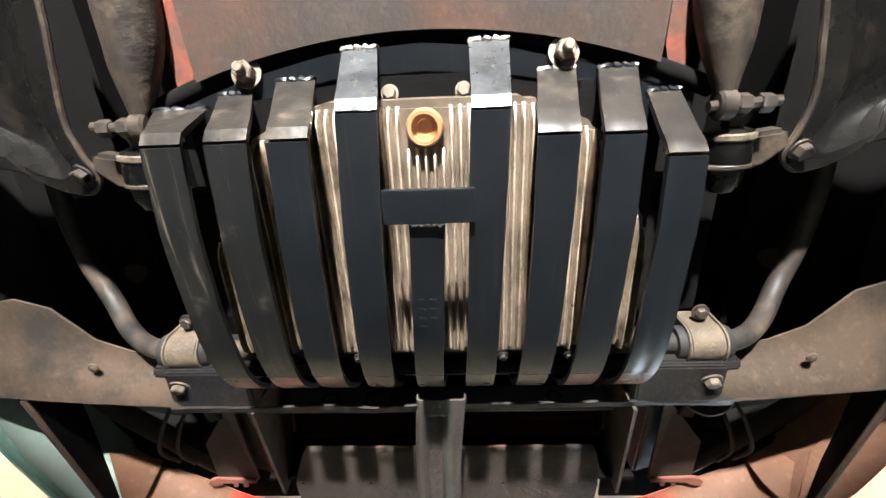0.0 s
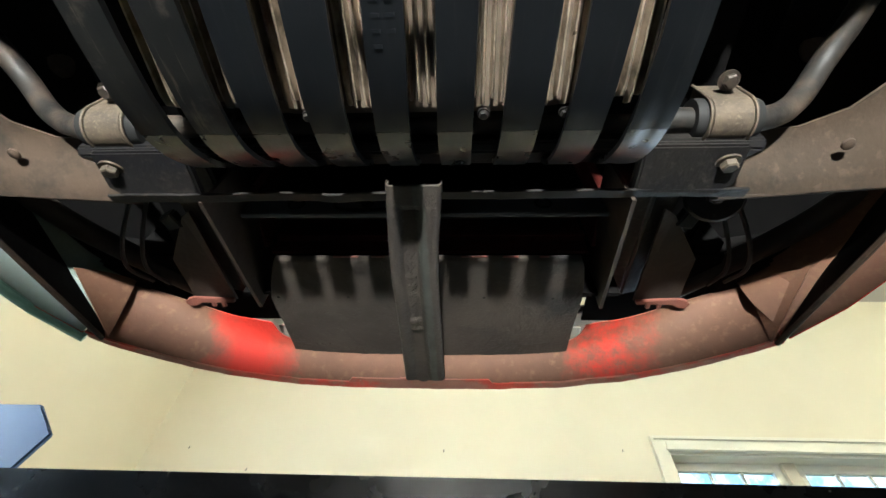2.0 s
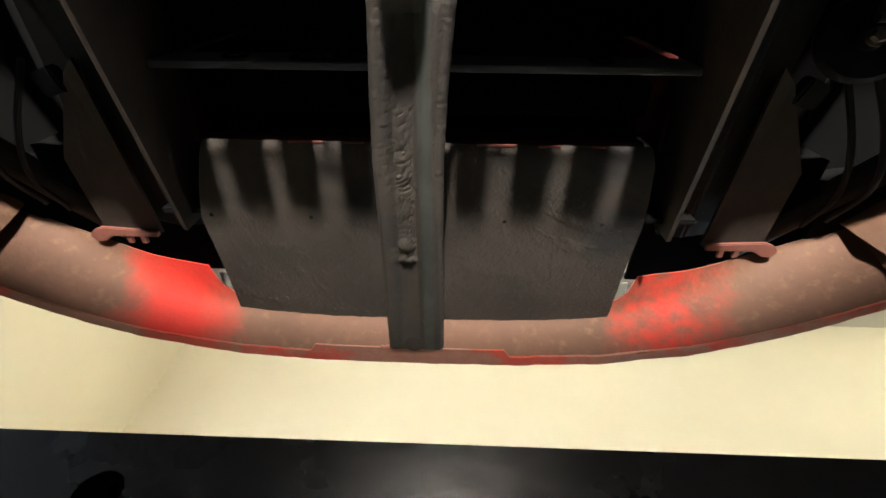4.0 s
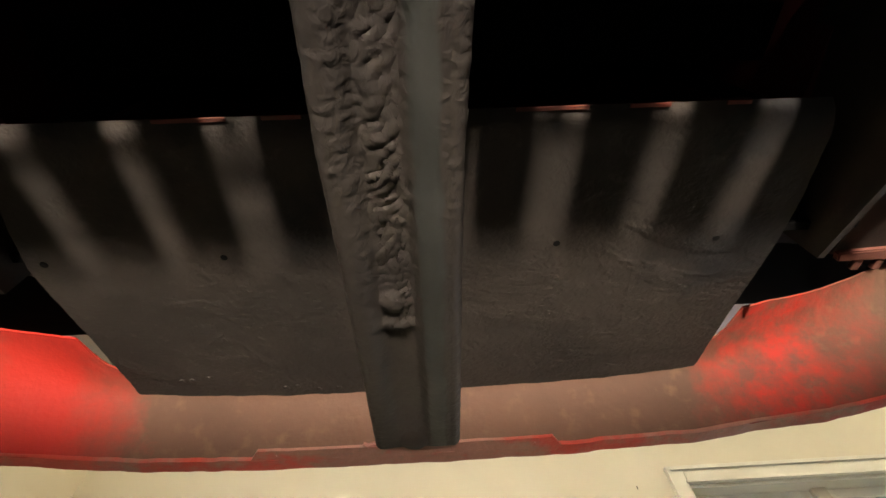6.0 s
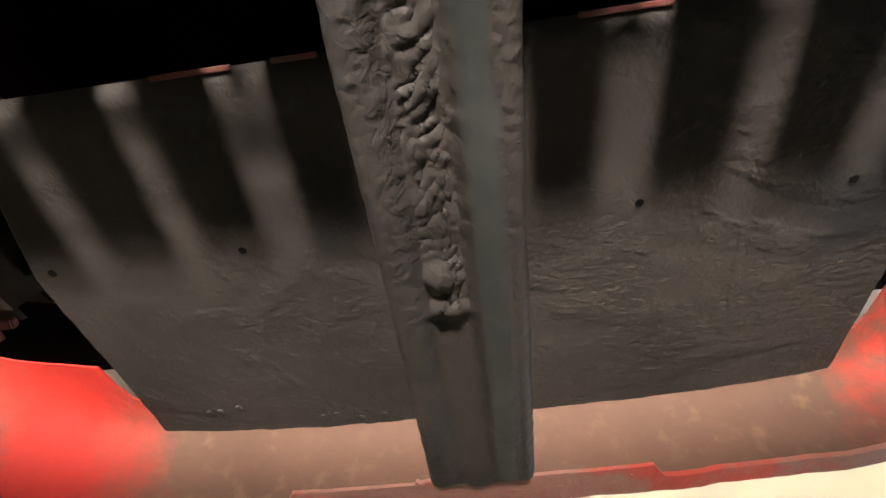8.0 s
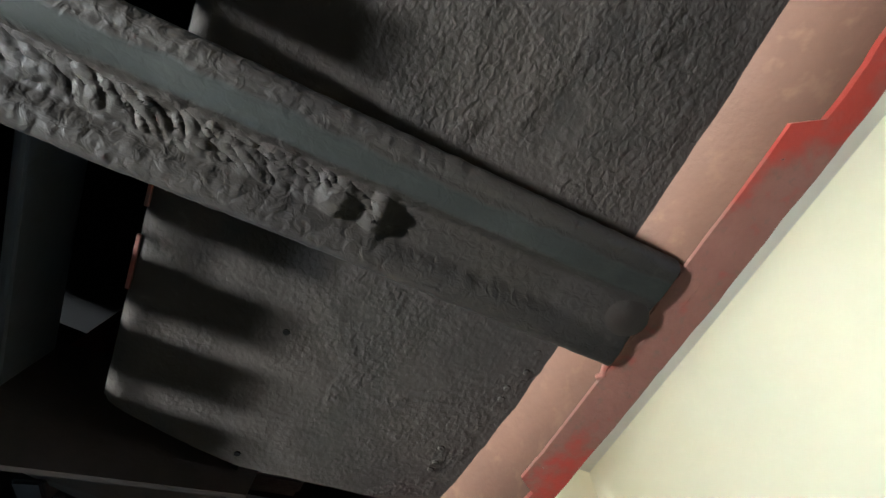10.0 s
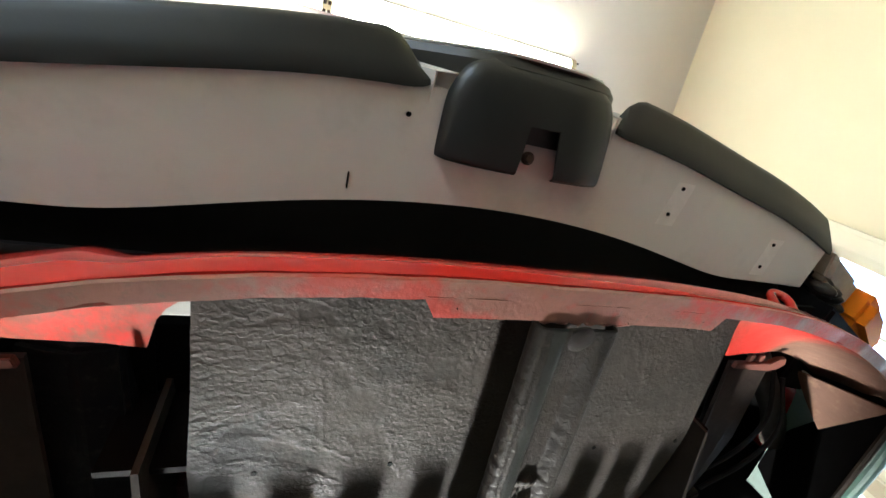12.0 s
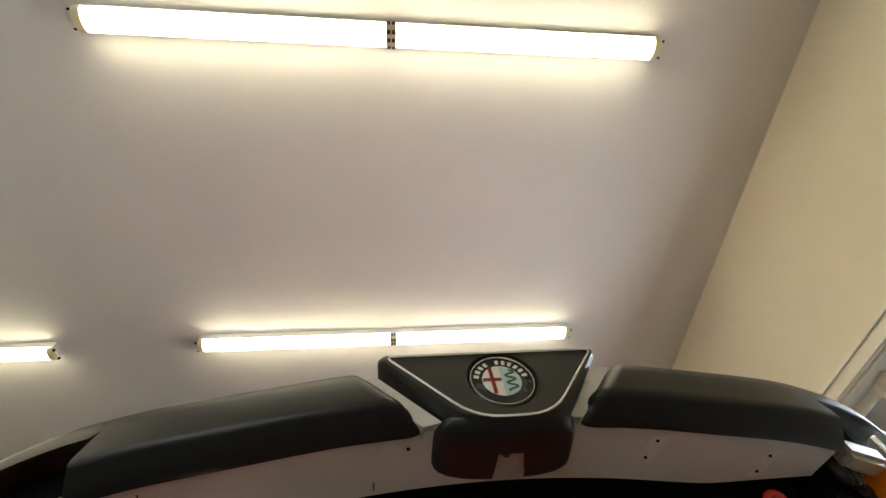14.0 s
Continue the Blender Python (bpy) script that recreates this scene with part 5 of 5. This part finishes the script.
def skirt():
    """The cap's underside: a shallow shell that runs back under the bumper, open at the rear by a notch."""
    across = [(0.080, 0.0), (0.0785, 0.28), (0.074, 0.52), (0.065, 0.72), (0.052, 0.86), (0.037, 0.95), (0.020, 1.0), (-0.014, 1.0), (-0.030, 0.97), (-0.044, 0.88), (-0.055, 0.74), (-0.063, 0.55), (-0.068, 0.28), (-0.069, 0.0)]
    along = [(0.8515, 0.66, 1.8350), (0.8480, 0.76, 1.8315), (0.8420, 0.86, 1.8285), (0.8330, 0.93, 1.8262), (0.8230, 0.975, 1.8240), (0.8140, 0.99, 1.8222), (0.7920, 1.0, 1.8182), (0.7820, 1.0, 1.8165), (0.7785, 0.998, 1.8170), (0.7765, 0.99, 1.8195)]
    bm = bmesh.new()

    def place(i, j, t):
        y, k, low = along[i]
        x, drop = across[j]
        if i <= 6 and j in (6, 7):                       # the notch narrows forwards
            x = {6: 0.0165, 7: -0.0095}[j] if i <= 5 else {6: 0.0185, 7: -0.0120}[j]
        top = plate_z(y) - 0.0004 if y < 0.825 else 1.8455
        return (0.0055 + (x - 0.0055) * k * (1 - 0.4 * t), y - 0.6 * t * (y > 0.84), top + (low - top) * drop + (t if drop > 0 else 0))

    keep = [(i, j) for i in range(len(along) - 1) for j in range(len(across) - 1) if not (i >= 5 and j == 6)]
    sides = []
    for t in (0.0, 0.0025):
        grid = {}
        for i, j in keep:
            quad = []
            for a, c in ((i, j), (i + 1, j), (i + 1, j + 1), (i, j + 1)):
                if (a, c) not in grid:
                    grid[a, c] = bm.verts.new(place(a, c, t))
                quad.append(grid[a, c])
            bm.faces.new(quad)
        sides.append(grid)
    edges = {}
    for i, j in keep:
        ring = [(i, j), (i + 1, j), (i + 1, j + 1), (i, j + 1)]
        for a, c in zip(ring, ring[1:] + ring[:1]):
            edges[min(a, c), max(a, c)] = edges.get((min(a, c), max(a, c)), 0) + 1
    for (a, c), count in edges.items():
        if count == 1:
            bm.faces.new((sides[0][a], sides[0][c], sides[1][c], sides[1][a]))
    bmesh.ops.recalc_face_normals(bm, faces=bm.faces)
    return bm


part("lower_skirt", skirt(), M_CAP, cap, "notched lower skirt")
part("cap_screw", bolt((0.001, 0.787, plate_z(0.787)), (0, 0.15, -1), 0.0045, 0.004, 1.2), M_ZINC, cap)

# badge: ring, cross field and blue field with plain shapes
BC = Vector((0.004, face_y(1.884) - 0.0055, 1.884))
bu, bw = Vector((-1, 0, 0)), Vector((0, -0.128, 1.0)).normalized()
bn = bw.cross(bu) * -1
if bn.y < 0:
    bn = -bn


def on_badge(u, w, h):
    return BC + bu * u + bw * w + bn * h


badge = part("badge", lathe([(0, 0.036), (0.0015, 0.036), (0.003, 0.0345), (0.003, 0.033), (0.0012, 0.0325), (0.0011, 0.0002)], BC, bn, 48), M_BADGEBLACK, cap, "round enamel badge with dark ring")
part("badge_rim", tube([on_badge(0.0338 * math.cos(a), 0.0338 * math.sin(a), 0.003) for a in [2 * math.pi * k / 48 for k in range(49)]], 0.0010, 6), M_CHROME, cap, "thin bright rim")


def flat(pts, h0, h1):
    return loft([[on_badge(u, w, h0) for u, w in pts], [on_badge(u, w, h1) for u, w in pts]])


R = 0.021
left = [(R * math.cos(a), R * math.sin(a)) for a in [math.pi / 2 + math.pi * k / 24 for k in range(25)]]
right = [(R * math.cos(a), R * math.sin(a)) for a in [-math.pi / 2 + math.pi * k / 24 for k in range(25)]]
part("white_field", flat(left, 0.0011, 0.0022), M_WHITE, cap, "white half field", smooth=False)
part("blue_field", flat(right, 0.0011, 0.0022), M_BADGEBLUE, cap, "pale blue half field", smooth=False)
cr = [(-0.012, 0.019), (-0.008, 0.019), (-0.008, 0.003), (-0.0005, 0.003), (-0.0005, -0.001), (-0.008, -0.001), (-0.008, -0.018), (-0.012, -0.018), (-0.012, -0.001), (-0.0205, -0.001), (-0.0205, 0.003), (-0.012, 0.003)]
part("cross", flat(cr, 0.0022, 0.0030), M_BADGERED, cap, "dark red cross", smooth=False)
part("curl", tube([on_badge(0.010 + 0.0055 * math.sin(k * 0.9), 0.014 - 0.030 * k / 20, 0.0028) for k in range(21)], 0.0011, 6), M_GREEN, cap, "thin dark green curl")
for k in range(11):
    a = math.pi * (0.92 - 0.84 * k / 10)
    if k in (4,):
        continue
    c, s_ = math.cos(a), math.sin(a)
    bar_ = [(c * 0.0245 - s_ * 0.0018, s_ * 0.0245 + c * 0.0018), (c * 0.0300 - s_ * 0.0018, s_ * 0.0300 + c * 0.0018), (c * 0.0300 + s_ * 0.0018, s_ * 0.0300 - c * 0.0018), (c * 0.0245 + s_ * 0.0018, s_ * 0.0245 - c * 0.0018)]
    part("mark", flat(bar_, 0.0011, 0.0020), M_WHITE, cap, smooth=False)

# --- dark body behind, near-black fills added for its shade: grille cavity, inner wings, bonnet
part("grille_shade_block", prism([(0.540, 1.80), (0.640, 1.80), (0.690, 1.845), (0.728, 1.885), (0.742, 1.93), (0.540, 1.945)], "x", -0.40, 0.42), M_DARK, car, "near-black block filling the grille cavity as shade", smooth=False)
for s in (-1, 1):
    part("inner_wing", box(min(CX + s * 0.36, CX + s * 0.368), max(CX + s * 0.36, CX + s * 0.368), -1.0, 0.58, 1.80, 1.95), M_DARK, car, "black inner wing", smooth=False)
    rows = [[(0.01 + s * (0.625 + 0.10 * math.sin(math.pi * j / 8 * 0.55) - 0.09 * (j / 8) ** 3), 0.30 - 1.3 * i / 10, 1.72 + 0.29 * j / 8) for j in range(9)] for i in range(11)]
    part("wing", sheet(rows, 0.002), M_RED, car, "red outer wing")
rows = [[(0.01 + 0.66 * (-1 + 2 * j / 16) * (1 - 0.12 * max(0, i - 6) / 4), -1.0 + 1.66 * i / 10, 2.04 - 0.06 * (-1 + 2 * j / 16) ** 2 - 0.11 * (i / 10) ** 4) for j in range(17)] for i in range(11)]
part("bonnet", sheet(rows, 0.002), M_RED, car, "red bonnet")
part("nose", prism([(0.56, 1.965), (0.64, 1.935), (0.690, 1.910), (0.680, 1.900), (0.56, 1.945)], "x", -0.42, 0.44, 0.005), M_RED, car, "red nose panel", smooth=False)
# added sheet hides the red bonnet so the bay reads unlit
part("bonnet_shade_sheet", box(-0.60, 0.62, -1.0, 0.60, 1.922, 1.929), M_DARK, car, "near-black sheet added for the dark under the bonnet", smooth=False)
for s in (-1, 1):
    # added near-black sheet closes the bright gap with painted shade
    part("arch_shade_sheet", box(min(CX + s * 0.37, CX + s * 0.66), max(CX + s * 0.37, CX + s * 0.66), -0.6, 0.60, 1.868, 1.876), M_DARK, car, "near-black sheet added as the wheel arch's shade", smooth=False)
    # wheel and tyre are unseen, set here to stop the lamp's side leaks
    wheel = part("wheel", lathe([(0.0, 0.030), (0.004, 0.150), (-0.050, 0.165), (-0.060, 0.190), (0.085, 0.196), (0.090, 0.205)], (CX + s * 0.635, 0.095, 1.79), (s, 0, 0), 32), M_SUPPORT, car, "unseen dark front wheel added to block lamp light")
    part("tyre", lathe([(0.0, 0.192), (0.002, 0.215), (0.006, 0.255), (0.020, 0.281), (0.034, 0.288), (0.125, 0.288), (0.140, 0.281), (0.154, 0.255), (0.158, 0.215), (0.160, 0.192)], (CX + s * 0.575, 0.095, 1.79), (s, 0, 0), 48), M_WIRE, wheel, "unseen black tyre added to block lamp light")
part("firewall", box(-0.65, 0.67, -1.01, -1.0, 1.62, 2.1), M_DARK, car, "black bulkhead", smooth=False)
part("floor_pan", box(-0.62, 0.64, -2.6, -0.50, 1.70, 1.72), M_CHASSIS, car, "black floor pan", smooth=False)
part("engine", box(-0.17, 0.20, -0.45, 0.30, 1.735, 1.97, 0.02), M_DARK, car, "black engine block", smooth=False)

# --- suspension pieces at the rear of the view
for s in (-1, 1):
    sx = lambda v: CX + s * v
    edge = [(0.300, -0.12), (0.306, -0.01), (0.314, 0.04), (0.321, 0.085), (0.316, 0.115), (0.309, 0.135), (0.322, 0.149), (0.345, 0.146), (0.37, 0.134), (0.40, 0.122), (0.60, 0.10)]
    edge = spline([(a, b, 0) for a, b in edge], 60)
    rows = []
    for p in edge:
        c = Vector((0.58, -0.03, 0))
        rows.append([])
        for u in [k / 14 for k in range(15)]:
            q = p.lerp(c, u)
            # a flat rim, then a deep pressed pan with a swelling in it
            dip = 0.045 * (1 - math.exp(-max(0.0, u - 0.09) * 9)) - 0.022 * math.exp(-((u - 0.62) / 0.20) ** 2)
            rows[-1].append((sx(q.x), q.y, 1.700 + dip + 0.003 * lump((q.x, q.y, s), 12) * min(1, u * 6)))
    arm = part("lower_arm", sheet(rows, 0.004 * s), M_ARM, car, "black stamped suspension arm")
    part("arm_lip", tube([(sx(p.x), p.y, 1.699 - 0.002 * math.sin(k * 0.1)) for k, p in enumerate(edge)], 0.0030, 8), M_GREASE, arm, "worn folded lip")
    part("arm_bolt", bolt((sx(0.318), 0.130, 1.694), (0.2 * s, 0.4, -1), 0.0075, 0.008, 1.3), M_GREASE, arm)
    part("pivot_tube", tube([(sx(0.230), -0.12, 1.700), (sx(0.234), 0.0, 1.696), (sx(0.237), 0.045, 1.689), (sx(0.239), 0.080, 1.682)], [0.027, 0.025, 0.019, 0.0085], 16, smooth_n=18), M_GREASE, car, "greasy dark forged link")
    eye = part("link_eye", lathe([(0, 0.010), (0.002, 0.0125), (0.012, 0.0125), (0.014, 0.010)], (sx(0.239) - 0.007, 0.090, 1.680), (1, 0, 0), 18), M_GREASE, car, "greasy link eye")
    part("pivot_bolt", tube([(sx(0.226), 0.091, 1.678), (sx(0.281), 0.088, 1.678)], 0.0045, 10), M_GREASE, eye, "threaded pivot bolt")
    for a, r in ((0.252, 0.0085), (0.270, 0.0078)):
        part("pivot_nut", lathe([(0, r * 0.9), (0.001, r), (0.009, r), (0.0105, r * 0.85)], (sx(a) - 0.005, 0.0895, 1.678), (1, 0, 0), 6), M_GREASE, eye)
    joint = part("ball_joint", lathe([(0, 0.012), (0.004, 0.020), (0.030, 0.0205), (0.038, 0.017), (0.046, 0.016), (0.056, 0.010), (0.058, 0.004)], (sx(0.254), 0.108, 1.694), (0.05 * s, 1, -0.05), 24), M_ARM, car, "black greasy ball joint housing")
    part("joint_ring", lathe([(0, 0.0205), (0.0015, 0.0225), (0.005, 0.0225), (0.0065, 0.0205)], (sx(0.254), 0.113, 1.694), (0.05 * s, 1, -0.05), 24), M_ZINC, joint, "worn bright ring")
    part("joint_cap", lathe([(0, 0.0200), (0.0015, 0.0215), (0.004, 0.0215), (0.0055, 0.018)], (sx(0.255), 0.138, 1.693), (0.05 * s, 1, -0.05), 24), M_GREASE, joint)
    part("joint_stem", tube([(sx(0.250), 0.094, 1.680), (sx(0.253), 0.108, 1.690)], 0.007, 10), M_GREASE, joint)
    part("knuckle", prism([(sx(0.262), 0.118), (sx(0.306), 0.112), (sx(0.312), 0.128), (sx(0.290), 0.146), (sx(0.264), 0.150)], "z", 1.694, 1.715, 0.004), M_GREASE, car, "dusty cast knuckle", smooth=False)
    # brown disc added in place of a lit oval patch
    part("lit_spot_disc", lathe([(0, 0.0175), (0.002, 0.0165), (0.003, 0.010), (0.0032, 0.002)], (sx(0.4515), 0.310, 1.8675), (0, -0.35, -1), 20), M_BROWN, car, "small brown disc standing for a lit oval spot")
    part("side_frame", prism([(sx(0.236), -0.15), (sx(0.190), -0.15), (sx(0.188), 0.045), (sx(0.200), 0.088), (sx(0.226), 0.074)], "z", 1.706, 1.73, 0.010), M_OVER, car, "orange-red overspray on the side frame", smooth=False)
    part("frame_leg", prism([(sx(0.21), 0.17), (sx(0.30), 0.17), (sx(0.30), 0.33), (sx(0.21), 0.33)], "z", 1.76, 1.80, 0.004), M_DARK, car, "black frame leg", smooth=False)
    # wiring behind the lip
    part("wire", tube([(sx(0.36), 0.44, 1.76), (sx(0.395), 0.50, 1.752), (sx(0.415), 0.55, 1.757), (sx(0.418), 0.60, 1.785)], 0.0028, 8, smooth_n=20), M_WIRE, car, "black wire")
    part("wire", tube([(sx(0.35), 0.45, 1.77), (sx(0.378), 0.51, 1.760), (sx(0.396), 0.56, 1.765), (sx(0.400), 0.61, 1.79)], 0.0028, 8, smooth_n=20), M_WIRE, car, "black wire")
    part("duct", tube([(sx(0.345), 0.645, 1.803), (sx(0.377), 0.620, 1.803), (sx(0.440), 0.567, 1.803), (sx(0.500), 0.512, 1.803), (sx(0.54), 0.46, 1.803)], 0.015, 12, smooth_n=16), M_GUSSET, car, "dusty dark air duct")
    part("plug", prism([(sx(0.300), 0.448), (sx(0.318), 0.455), (sx(0.312), 0.474), (sx(0.292), 0.468)], "z", 1.735, 1.749, 0.002), M_WIRE, car, "dark wiring connector", smooth=False)
    # added pale plate stands in for the bright view through the corner slot
    part("gap_plate", box(min(0.01 + s * 0.165, 0.01 + s * 0.232), max(0.01 + s * 0.165, 0.01 + s * 0.232), 0.674, 0.712, 1.7640, 1.7665, 0.001), M_GAPPLATE, car, "pale grey plate added behind the corner slot", smooth=False)
    # added near-black sheet hides the pale bumper plate where only shade belongs
    part("gap_shade_sheet", box(min(sx(0.236), sx(0.41)), max(sx(0.236), sx(0.41)), 0.56, 0.694, 1.797, 1.801), M_DARK, car, "near-black sheet added as shade over the corner gap", smooth=False)
# horn on one side
horn = part("horn", lathe([(0, 0.022), (0.006, 0.030), (0.010, 0.031), (0.014, 0.028), (0.014, 0.010), (0.020, 0.009), (0.021, 0.004)], (0.334, 0.424, 1.735), (-0.3, -0.5, -1), 24), M_CHASSIS, car, "dark round horn")
part("horn_nut", bolt((0.327, 0.417, 1.713), (-0.3, -0.5, -1), 0.005, 0.005, 1.3), M_ZINC, horn)
